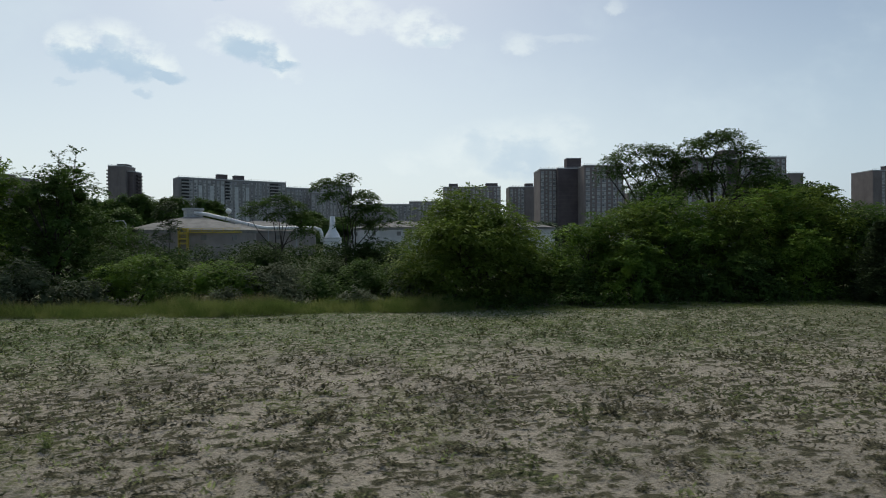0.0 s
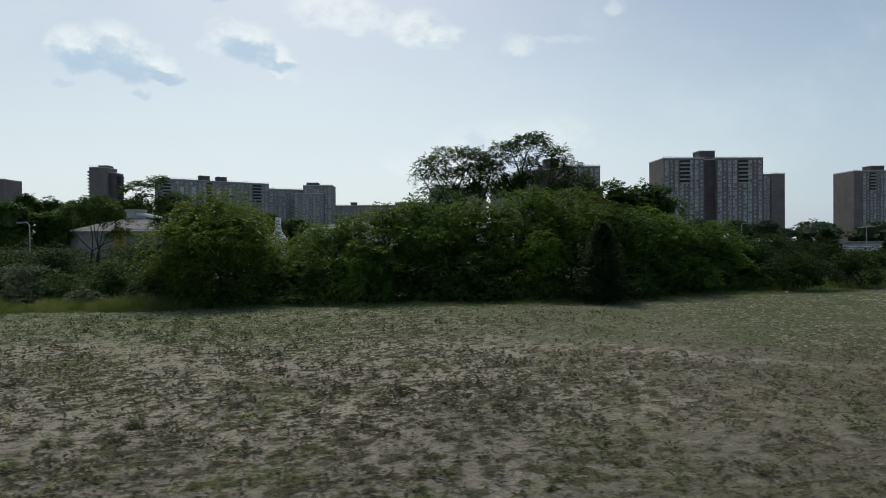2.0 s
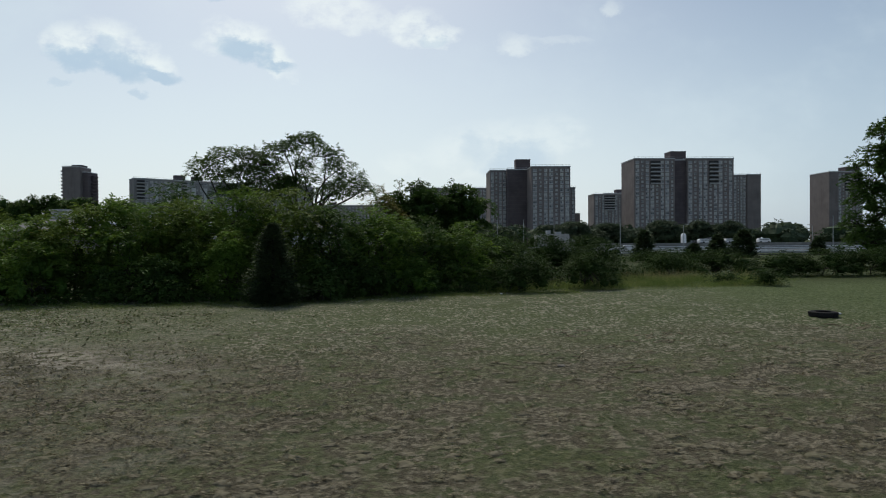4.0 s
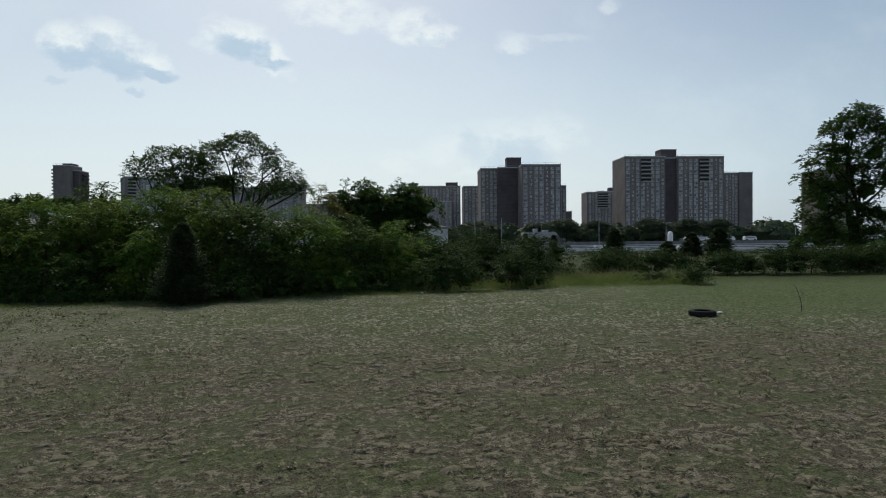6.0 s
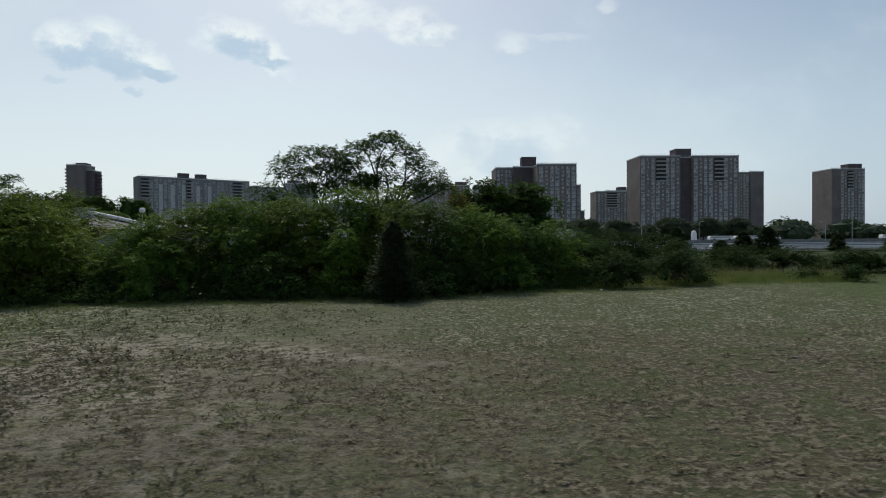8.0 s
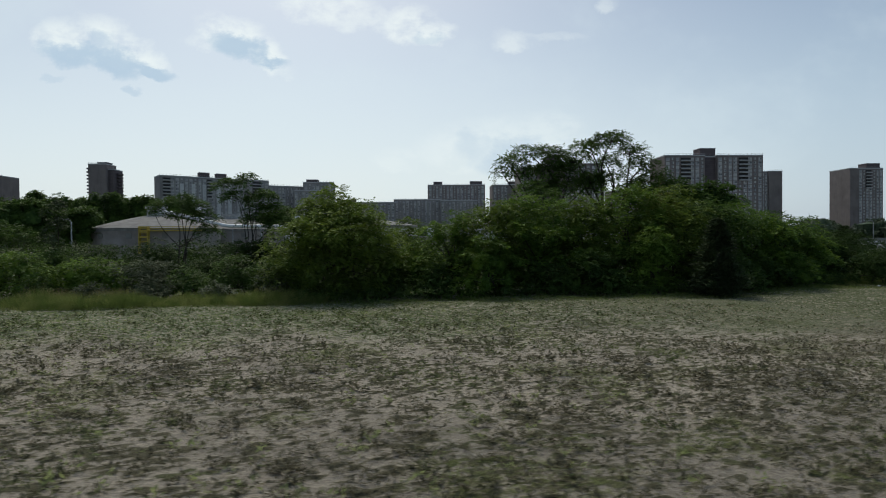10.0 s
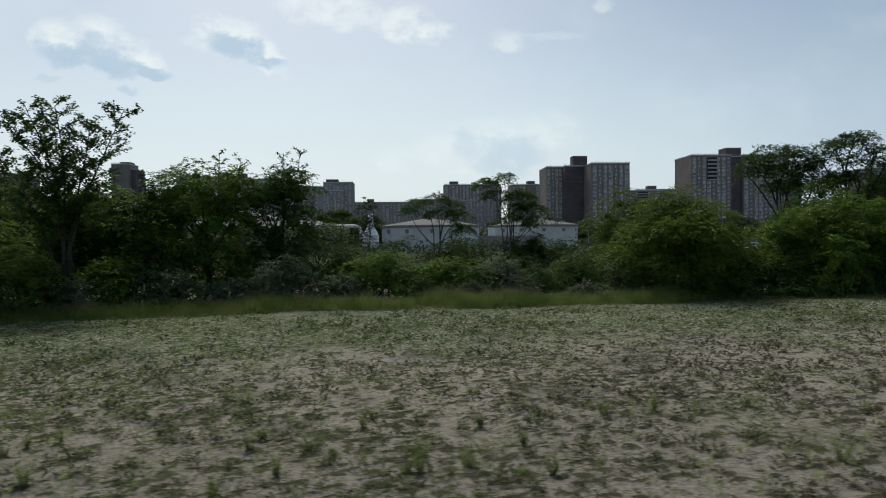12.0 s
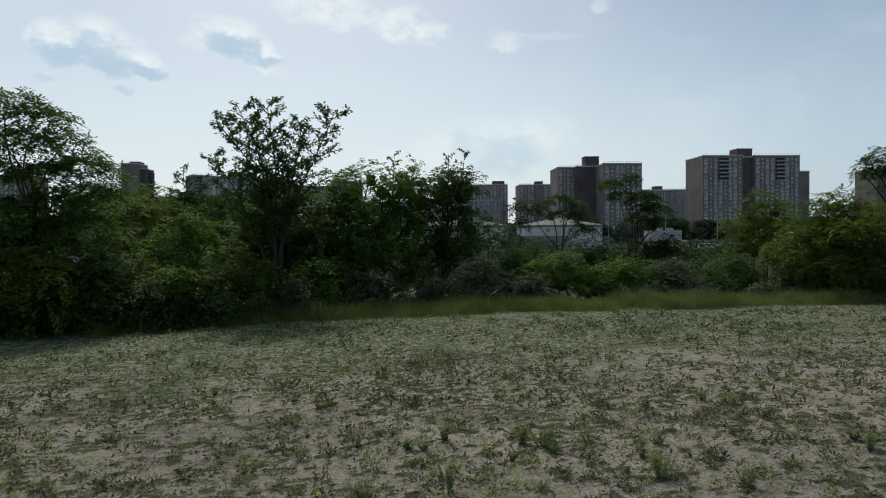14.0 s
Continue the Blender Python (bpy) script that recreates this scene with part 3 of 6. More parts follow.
def leafy_branches(rng, b, stem, first, reach, girth, gap=0.24, tuft=9, leaf=0.17, rise=0.75):
    """Side branches that climb from the upper part of a stem, each set with hanging leaf tufts; returns the leaves."""
    out = []
    pts = [Vector(q) for q in stem]
    run = [0.0]
    for p, q in zip(pts, pts[1:]):
        run.append(run[-1] + (q - p).length)
    s, turn = first * run[-1], rng.uniform(0, 6.28)
    while s < run[-1]:
        i = max(k for k in range(len(run) - 1) if run[k] <= s)
        at = pts[i].lerp(pts[i + 1], (s - run[i]) / (run[i + 1] - run[i]))
        left = 1 - (s / run[-1] - first) / (1 - first)
        turn += 2.4
        far = reach * (0.35 + 0.65 * left) * rng.uniform(0.6, 1.15)
        tip = at + Vector((math.cos(turn), math.sin(turn) * 0.7, rise * rng.uniform(0.5, 1.2))).normalized() * far
        path = limb(b, at, tip, girth * 0.35, girth * 0.10, rng, 0.14, 4, 4)
        twigs = [path]
        for k in (1, 2, 3):
            if far > 0.6:
                swing = turn + rng.choice((-1, 1)) * rng.uniform(0.5, 1.1)
                end = path[k] + Vector((math.cos(swing), math.sin(swing) * 0.7, rise * rng.uniform(0.5, 1.3))).normalized() * far * rng.uniform(0.3, 0.5)
                twigs.append(limb(b, path[k], end, girth * 0.16, girth * 0.07, rng, 0.12, 4, 3))
        for way in twigs:
            m = max(2, int((way[-1] - way[0]).length / gap))
            for k in range(m):
                f = (k + 1) / m * 4
                j = min(int(f), 3)
                c = way[j].lerp(way[j + 1], f - j)
                n = tuft + int(rng.integers(-2, 3))
                d = unit(rng.normal(0, 1, (n, 3)) * np.array([1, 1, 0.55]) + np.array([0, 0, -0.15]) + np.array(tip - at) * 0.4)
                size = leaf * rng.uniform(0.7, 1.25, n)
                out.append(leaf_quads(np.array(c) + rng.normal(0, 0.06, (n, 3)), d, unit(np.array([0, 0, 1.0]) + rng.normal(0, 0.5, (n, 3))), size, size * 0.55))
        s += rng.uniform(0.16, 0.34)
    return out


def open_tree(label, x, y, stems, mat, seed, first=0.5, reach=1.2, girth=0.07, bark=None, **kw):
    """A thin-leaved tree that lets the sky through: stems as lists of points, forked branches and leaf tufts along them."""
    rng = np.random.default_rng(seed)
    ob = thing("tree", pose(x, y, gz(x, y)), label, "tree")
    b, co = Build(), []
    for stem in stems:
        pts = [Vector(q) for q in stem]
        b.tube(pts, [girth * (1 - 0.8 * i / (len(pts) - 1)) for i in range(len(pts))], 6, cap=False)
        co += leafy_branches(rng, b, stem, first, reach, girth, **kw)
    part("trunk", b, bark or BARK_DARK, ob, smooth=True)
    part("crown", quads("crown", np.concatenate(co)), mat, ob)
    return ob


def heap_tree(label, x, y, w, d, h, mat, seed, shoots=(), group="", n=8, girth=0.12, **kw):
    """A tree with a dense lumpy crown nearly to the ground, and upright leafy shoots above it."""
    rng = np.random.default_rng(seed)
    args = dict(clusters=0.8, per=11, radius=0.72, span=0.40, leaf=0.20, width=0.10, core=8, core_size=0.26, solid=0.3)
    args.update(kw)
    ob = plant("tree", label, "tree", x, y, blob_heap(rng, w, d, h, n, 0.31), mat, seed, ((0, 0), (0.5, 0.2)), girth=girth, group=group, **args)
    if shoots:
        b, co = Build(), []
        for sx, top, lean in shoots:
            stem = [(sx, 0, h * 0.5), (sx + lean * 0.4, 0, (h * 0.5 + top) / 2), (sx + lean, 0, top)]
            b.tube(stem, [0.05, 0.035, 0.012], 5, cap=False)
            co += leafy_branches(rng, b, stem, 0.3, 1.1, 0.05, tuft=9, leaf=0.18)
        limbs = part("shoot", b, BARK_DARK, ob, smooth=True)
        part("shoot_leaves", quads("shoot_leaves", np.concatenate(co)), mat, limbs)
    return ob


def blob_heap(rng, w, d, h, n, top=0.22):
    """Tiers of lumps with hollows between them that fill a shrub w wide, d deep and h high; low shrubs are one rounded heap."""
    res = []
    if h < 3.5:
        for i in range(n):
            a, r, s = rng.uniform(0, 2 * math.pi), rng.uniform(0.15, 0.62), rng.uniform(0.30, 0.44)
            z = h * rng.uniform(0.38, 0.72) * (1.05 - 0.4 * r)
            res.append((math.cos(a) * r * w * 0.5, math.sin(a) * r * d * 0.5, z, w * s * 0.62, d * s * 0.62, min(h * s * 0.75, (h - z) * 0.98)))
        res.append((0, 0, h * 0.60, w * 0.26, d * 0.26, h * 0.34))
        k = max(4, n // 2 + 1)
        for i in range(k):
            a, q = 2 * math.pi * (i + rng.uniform(-0.3, 0.3)) / k, rng.uniform(0.24, 0.34)
            res.append((math.cos(a) * w * 0.34, math.sin(a) * d * 0.34, h * q * 0.8, w * 0.21, d * 0.21, h * q))
        return res
    for tier, (z0, reach, size, many) in enumerate(((0.12, 0.33, 0.19, n - 1), (0.33, 0.36, 0.20, n - 2), (0.56, 0.32, 0.20, n - 3), (0.74, top, 0.19, n // 2 + (3 if top > 0.25 else 0)))):
        for i in range(many):
            a = 2 * math.pi * (i + 0.5 * (tier % 2) + rng.uniform(-0.35, 0.35)) / many
            r, s, z = reach * rng.uniform(0.78, 1.12), size * rng.uniform(0.75, 1.25), h * (z0 + rng.uniform(-0.06, 0.06))
            res.append((math.cos(a) * r * w, math.sin(a) * r * d, z, w * s, d * s, min(h * rng.uniform(0.10, 0.16), (h - z) * 0.98, z)))
    res.append((rng.uniform(-0.1, 0.1) * w, 0, h * 0.86, w * 0.16, d * 0.16, h * 0.12))
    res.append((0, 0, h * 0.42, w * 0.30, d * 0.30, h * 0.36))
    return res


def shrub(x, y, w, d, h, mat, label, seed, n=8, group="shrubs along the field's edge", **kw):
    rng = np.random.default_rng(seed)
    w, d, h = w * 1.15, d * 1.1, h * 1.06
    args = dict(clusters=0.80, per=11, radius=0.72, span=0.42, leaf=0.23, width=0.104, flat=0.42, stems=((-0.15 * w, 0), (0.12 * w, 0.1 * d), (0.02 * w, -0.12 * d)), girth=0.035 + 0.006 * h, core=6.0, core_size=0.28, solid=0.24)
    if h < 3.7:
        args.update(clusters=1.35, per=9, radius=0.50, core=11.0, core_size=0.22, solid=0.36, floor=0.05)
    elif y > 44:
        args.update(count=4, leaf=0.27, width=0.125, per=8, core=5.0)
    args.update(kw)
    blobs = blob_heap(rng, w, d, h, n)
    if h > 4 and y > edge(x) + 6.5 and x < 36:
        blobs = [q for q in blobs if q[2] > 0.25 * h]
    return plant("shrub", label, "shrub", x, y, blobs, mat, seed, group=group, **args)


# ---- ground ----
def gz(x, y):
    """Height of the ground."""
    z = 0.035 * np.sin(x * 0.9 + 0.6 * np.sin(y * 0.7)) * np.sin(y * 0.8 + 1.3) + 0.05 * np.sin(x * 0.23 + 1) * np.cos(y * 0.31)
    z = z + 0.10 * np.clip((-x - 6) / 10, 0, 1) + 0.12 * np.clip((x - 38) / 12, 0, 1)
    fade = np.clip((110 - y) / 50, 0, 1)
    return z * fade - 0.6 * (1 - fade)


def wave(x, y, s):
    """A smooth patchy field between about -1 and 1."""
    return (np.sin(x * 0.71 * s + 1.7 * np.sin(y * 0.53 * s)) + np.sin(y * 0.93 * s + 1.3 * np.sin(x * 0.61 * s + 2)) + np.sin((x + y) * 1.7 * s)) / 3


EDGE_X = (-60, -36, -32, -29.6, -23.2, -16.4, -7.6, -2, 3, 9, 13.3, 23.7, 31, 37, 48.5, 58, 60, 65, 75, 110)
EDGE_Y = (19, 21.2, 21.6, 23.3, 25.1, 26.9, 27.4, 28.9, 29.3, 29.3, 29.9, 30.6, 33.5, 36, 37.2, 37.6, 40, 46, 45.7, 45)


def edge(x):
    return np.interp(x, EDGE_X, EDGE_Y)


TUFT_STEP, TUFT_X, TUFT_Y = 0.23, -46.0, 2.0


def tuft_field():
    """Places and radii of the small tufts and mats that cover the field, on a jittered grid."""
    rng = np.random.default_rng(11)
    gx, gy = np.meshgrid(np.arange(TUFT_X, 80, TUFT_STEP), np.arange(TUFT_Y, 46, TUFT_STEP))
    x = gx + TUFT_STEP * rng.uniform(0.05, 0.95, gx.shape)
    y = gy + TUFT_STEP * rng.uniform(0.05, 0.95, gx.shape)
    r = (0.040 + 0.090 * rng.random(gx.shape) ** 1.8) * (1 + 0.25 * wave(x, y, 1.3))
    share = np.clip(0.66 + 0.45 * wave(x, y, 0.7) + 0.2 * wave(x, y, 2.9) + 0.15 * np.clip((10 - y) / 4, 0, 1) + 0.16 * np.clip((x - 1) / 12, 0, 1) * np.clip((30 - x) / 8, 0, 1), 0.10, 0.97)
    return x, y, np.where((rng.random(gx.shape) < share) & (y < edge(x) + 0.6), r * (1 - 0.22 * np.clip((x - 10) / 14, 0, 1)), 0.0)


TX, TY, TR = tuft_field()


def tuft_cover(x, y):
    """How far each point lies inside a tuft: 1 in its middle, 0 outside."""
    i = np.floor((x - TUFT_X) / TUFT_STEP).astype(int)
    j = np.floor((y - TUFT_Y) / TUFT_STEP).astype(int)
    best = np.zeros(x.shape)
    for dj in (-1, 0, 1):
        for di in (-1, 0, 1):
            a, b = j + dj, i + di
            ok = (a >= 0) & (a < TX.shape[0]) & (b >= 0) & (b < TX.shape[1])
            a, b = np.clip(a, 0, TX.shape[0] - 1), np.clip(b, 0, TX.shape[1] - 1)
            r = np.where(ok, TR[a, b], 0)
            d = np.hypot((x - TX[a, b]) * 0.85, y - TY[a, b]) / np.maximum(r, 1e-3)
            best = np.maximum(best, np.where(r > 0, np.clip(1.15 - d * d, 0, 1), 0))
    return best


def make_ground():
    def steps(lo, hi, near, far):
        a = list(np.arange(lo, hi + 1e-6, near))
        step, left, right = near, [], []
        p = hi
        while p < far:
            step *= 1.35
            p += step
            right.append(p)
        step, p = near, lo
        while p > -far:
            step *= 1.35
            p -= step
            left.append(p)
        return np.array(left[::-1] + a + right)

    xs = steps(-35, 67, 0.16, 4400)
    ys, step = [3.0], 0.07
    while ys[-1] < 4400:
        step = 0.055 + 0.005 * ys[-1] if ys[-1] < 30 else step * 1.2
        ys.append(ys[-1] + step)
    ys = np.array([-4400, -1500, -500, -150, -60, -30, -20, -14] + list(np.arange(-12, 2.95, 0.35)) + ys)
    X, Y = np.meshgrid(xs, ys)
    nr = np.random.default_rng(3)
    inner = (X > -36) & (X < 68) & (Y > -12) & (Y < 32)
    X = X + np.where(inner, nr.normal(0, 0.025, X.shape), 0)
    Y = Y + np.where(inner, nr.normal(0, 0.02, X.shape), 0)
    cover = np.where(Y < 40, tuft_cover(X, Y), 0)
    cover = np.where((Y < 2.95) & (Y > -20), np.clip(nr.normal(0.22, 0.5, X.shape) + 0.25 * wave(X, Y, 0.7), 0, 1), cover)
    Z = gz(X, Y) + np.where(inner, nr.normal(0, 0.008, X.shape), 0) + cover * (0.034 + 0.016 * wave(X, Y, 1.7) + 0.018 * np.clip((X - 21) / 8, 0, 1))
    w = len(xs)
    verts = np.stack([X, Y, Z], -1).reshape(-1, 3)
    idx = np.arange(w * len(ys)).reshape(len(ys), w)
    faces = np.stack([idx[:-1, :-1], idx[:-1, 1:], idx[1:, 1:], idx[1:, :-1]], -1).reshape(-1, 4)
    me = bpy.data.meshes.new("ground")
    me.from_pydata(verts.tolist(), [], faces.tolist())
    me.shade_smooth()
    me.attributes.new("tuft", "FLOAT", "POINT").data.foreach_set("value", cover.ravel().astype(np.float32))
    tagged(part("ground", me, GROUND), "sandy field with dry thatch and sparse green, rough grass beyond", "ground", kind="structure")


make_ground()


def fuzz(rng, x, y, count, spread, tall, leaf, slim):
    """Tufts of many short leaves round each point."""
    n = len(x)
    size = np.repeat(rng.uniform(0.55, 1.35, n), count)
    m = n * count
    a, q = rng.uniform(0, 2 * math.pi, m), rng.random(m) ** 0.6
    lobe = 1 + 0.45 * np.sin(a * 2 + np.repeat(x * 7, count)) + 0.25 * np.sin(a * 3 + np.repeat(y * 9, count))
    r = q * spread * size * lobe
    px, py = np.repeat(x, count) + np.cos(a) * r, np.repeat(y, count) + np.sin(a) * r * 0.8
    base = np.stack([px, py, gz(px, py) + 0.045 * (1 - q) + tall * size * (1 - q) * rng.random(m)], 1)
    way = unit(np.stack([np.cos(a), np.sin(a), np.zeros(m)], 1) * 0.7 + rng.normal(0, 0.6, (m, 3)))
    way[:, 2] = np.abs(way[:, 2]) * 0.9
    length = leaf * size * rng.uniform(0.6, 1.4, m)
    return leaf_quads(base, unit(way), unit(np.array([0, 0, 1.0]) + rng.normal(0, 0.4, (m, 3))), length, length * slim)


def field_clumps():
    """Short leaves and dry stems on the tufts."""
    rng = np.random.default_rng(11)
    x, y, r = TX.ravel(), TY.ravel(), TR.ravel()
    k = (r > 0) & (np.abs(x - 9) < 36 + y * 0.75) & ((y < 17) | (x < 14 + 20 * rng.random(len(x)))) & (y > 3.0 + 3.0 * rng.random(len(x))) & (rng.random(len(x)) < 0.92 - 0.80 * np.clip((x - 24) / 10, 0, 1))
    x, y = x[k], y[k]
    near, mid, far = y < 10, (y >= 10) & (y < 17), y >= 17
    out = [fuzz(rng, x[near], y[near], 15, 0.10, 0.14, 0.064, 0.40), fuzz(rng, x[mid], y[mid], 7, 0.11, 0.14, 0.088, 0.38), fuzz(rng, x[far], y[far], 3, 0.15, 0.02, 0.075, 0.6)]
    tagged(part("dry_clumps", quads("dry_clumps", np.concatenate(out)), CLUMP), "low dry brown and olive tufts scattered over sand", "dry vegetation", kind="stuff")


field_clumps()


def round_tufts():
    """Rounded cushions of dry and green herbs, a hand's length to two across, dotted over the sand."""
    rng = np.random.default_rng(18)
    n = 5200
    x, y = rng.uniform(-40, 26, n), 4.5 + 23 * rng.random(n) ** 1.2
    share = np.clip(0.45 + 0.55 * wave(x + 9, y + 4, 0.55), 0.05, 0.9) * np.clip((27 - x) / 16, 0.1, 1)
    keep = (rng.random(n) < share) & (y < edge(x) - 0.5) & (np.abs(x - 2) < 30 + y)
    x, y = x[keep], y[keep]
    near = y < 11
    out = [fuzz(rng, x[near], y[near], 48, 0.17, 0.11, 0.075, 0.36), fuzz(rng, x[~near], y[~near], 18, 0.19, 0.12, 0.115, 0.40)]
    tagged(part("round_tufts", quads("round_tufts", np.concatenate(out)), CLUMP), "rounded olive and brown tufts dotted over bare sand", "dry vegetation", kind="stuff")


round_tufts()


def grass_strip():
    """Tall grass along the field's edge."""
    rng = np.random.default_rng(12)
    out = []
    for x0, x1, lead, back, dense, tall in ((-33, 4.5, 0, 2.9, 900, 1.02), (4, 38, 0, 1.3, 190, 0.36), (6, 44, -2.2, 3.0, 170, 0.26), (37.5, 58.5, 0, 3.4, 190, 0.80), (48, 59, 3.0, 4.0, 160, 1.3), (40, 47, 2.0, 5.0, 90, 1.2), (60, 95, 0, 3.0, 40, 0.35), (-60, -32, 0, 1.0, 120, 0.6)):
        n = int((x1 - x0) * back * dense)
        x = rng.uniform(x0, x1, n)
        y = edge(x) + lead + (0.25 if lead >= 0 else 0.8) * wave(x, x * 0.7, 1.5) + rng.random(n) ** (0.8 if lead >= 0 else 0.55) * back
        h = tall * rng.uniform(0.4, 1.15, n) * (0.72 + 0.28 * wave(x, y, 0.8) + 0.22 * wave(x, y, 2.3)) * np.clip(0.3 + (y - edge(x) - min(lead, 0)) / 1.2, 0.3, 1)
        keep = rng.random(n) < np.clip(0.7 + 0.6 * wave(x + 5, y, 1.6), 0.12, 1)
        x, y, h = x[keep], y[keep], h[keep]
        n = len(x)
        base = np.stack([x, y, gz(x, y) - 0.02], 1)
        lean = 0.32 * wave(x, y * 2, 1.9)
        way = unit(np.stack([rng.normal(0.0, 0.55, n) + lean, rng.normal(0, 0.5, n), np.ones(n)], 1))
        out.append(leaf_quads(base, way, unit(rng.normal(0, 1, (n, 3))), h, 0.008 + 0.010 * rng.random(n), 0.4))
    tagged(part("tall_grass", quads("tall_grass", np.concatenate(out)), GRASS), "tall yellow-green grass along the edge of the field", "grass", kind="stuff")


grass_strip()


def undergrowth():
    """Low herbs and seedlings that close the foot of the thicket."""
    rng = np.random.default_rng(17)
    blobs = []
    for x in np.concatenate([np.arange(2.0, 40.0, 0.55), np.arange(-37.0, -22.0, 0.7)]):
        for row in (0.9, 1.9, 3.2):
            px, h = x + rng.uniform(-0.4, 0.4), rng.uniform(0.25, 0.55) * (1 + 0.25 * row)
            w = rng.uniform(0.4, 0.75)
            py = float(edge(px)) + row + rng.uniform(-0.3, 0.4) + (1.2 if px < 3 else 0.3)
            blobs.append((px, py, h * 0.45, w, w * 0.7, h * 0.5))
    co, _ = crown_quads(rng, blobs, clusters=3.2, per=4, count=4, span=0.22, leaf=0.15, width=0.075, radius=0.26, core=4, core_size=0.2, floor=0.04)
    tagged(part("undergrowth", quads("undergrowth", co), LEAF_DARK), "low dark green herbs at the foot of the thicket", "undergrowth", kind="stuff")


undergrowth()


def far_brush():
    """Scrub that covers the waste ground behind the shrubs."""
    rng = np.random.default_rng(13)
    blobs = []
    for i in range(180):
        y = rng.uniform(44, 110)
        x = rng.uniform(-75, 45) + (y - 44) * rng.uniform(-0.3, 1.0)
        if x > 52 and y < 60:
            continue
        h = rng.uniform(0.6, 1.9) + 0.4
        if y > 68:
            h += 1.1
        if x > 24 + 0.14 * y:
            h = rng.uniform(0.4, 0.9)
        w = rng.uniform(1.5, 3.5)
        blobs.append((x, y, h * 0.45, w, w * 0.8, h * 0.55))
    co, _ = crown_quads(rng, blobs, clusters=0.20, per=3, count=5, span=0.8, leaf=0.42, width=0.19, radius=1.0, core=1.0, core_size=0.6)
    tagged(part("far_scrub", quads("far_scrub", co), LEAF_DEEP), "low green scrub on the waste ground behind", "scrub", kind="stuff")


far_brush()

# ---- trees and shrubs ----
G, O, D, L, Y_, R = LEAF_GREEN, LEAF_OLIVE, LEAF_DARK, LEAF_LIME, LEAF_GREY, LEAF_RUST
shrub(4.95, 33.8, 6.7, 6.0, 5.9, O, "large rounded olive-green bush with dense feathery leaves", 101, 12, core=10.0)
for i, (x, y, w, d, h, m) in enumerate((
        (11.4, 34.4, 3.4, 3.8, 4.6, G), (13.9, 35.0, 4.4, 4.6, 5.4, O), (16.8, 35.4, 5.0, 5.0, 5.7, G), (20.0, 36.0, 4.4, 4.6, 5.5, O),
        (22.6, 36.2, 5.0, 5.0, 6.2, G), (25.6, 36.4, 5.2, 5.0, 6.2, O), (28.6, 36.8, 4.6, 4.8, 5.3, D), (31.4, 38.0, 4.8, 4.8, 5.1, G),
        (34.0, 39.4, 4.4, 4.4, 4.6, D), (36.6, 41.0, 4.4, 4.4, 4.2, G), (39.2, 43.5, 4.4, 4.4, 3.8, D))):
    shrub(x, y, w, d, h, m, "tall leafy green shrub in a dense thicket", 110 + i, 8, "thicket of tall shrubs")
for i, (x, y, w, d, h, m) in enumerate((
        (10.4, 32.2, 2.2, 2.0, 1.7, D), (9.2, 34.6, 2.4, 2.4, 2.9, G), (7.8, 33.2, 2.0, 1.8, 1.5, D), (13.4, 31.9, 2.9, 2.4, 3.2, G), (16.6, 32.6, 2.4, 2.2, 1.7, D), (19.6, 32.6, 2.8, 2.4, 2.3, D),
        (28.4, 33.6, 2.8, 2.4, 2.2, D), (31.0, 35.0, 2.4, 2.2, 1.6, D), (33.4, 36.2, 2.8, 2.4, 2.0, G))):
    shrub(x, y, w, d, h, m, "low dark green shrub at the thicket's foot", 130 + i, 5, "low shrubs at the thicket's foot")
shrub(23.3, 33.1, 2.4, 1.8, 3.7, L, "young bright lime-green shrub with drooping pinnate leaves", 145, 5, "", clusters=1.6, per=7, count=11, radius=0.45, leaf=0.21, width=0.075, span=0.60, droop=0.5)
shrub(8.6, 41.0, 4.0, 3.6, 4.4, O, "leafy olive shrub behind a gap in the thicket", 149, 6, "")
shrub(17.4, 39.8, 5.6, 4.6, 6.9, D, "tall dark shrub rising behind the thicket", 146, 7, "thicket of tall shrubs")
shrub(3.6, 40.4, 4.4, 4.2, 6.3, O, "tall olive-green shrub behind a rounded bush", 147, 7, "thicket of tall shrubs")
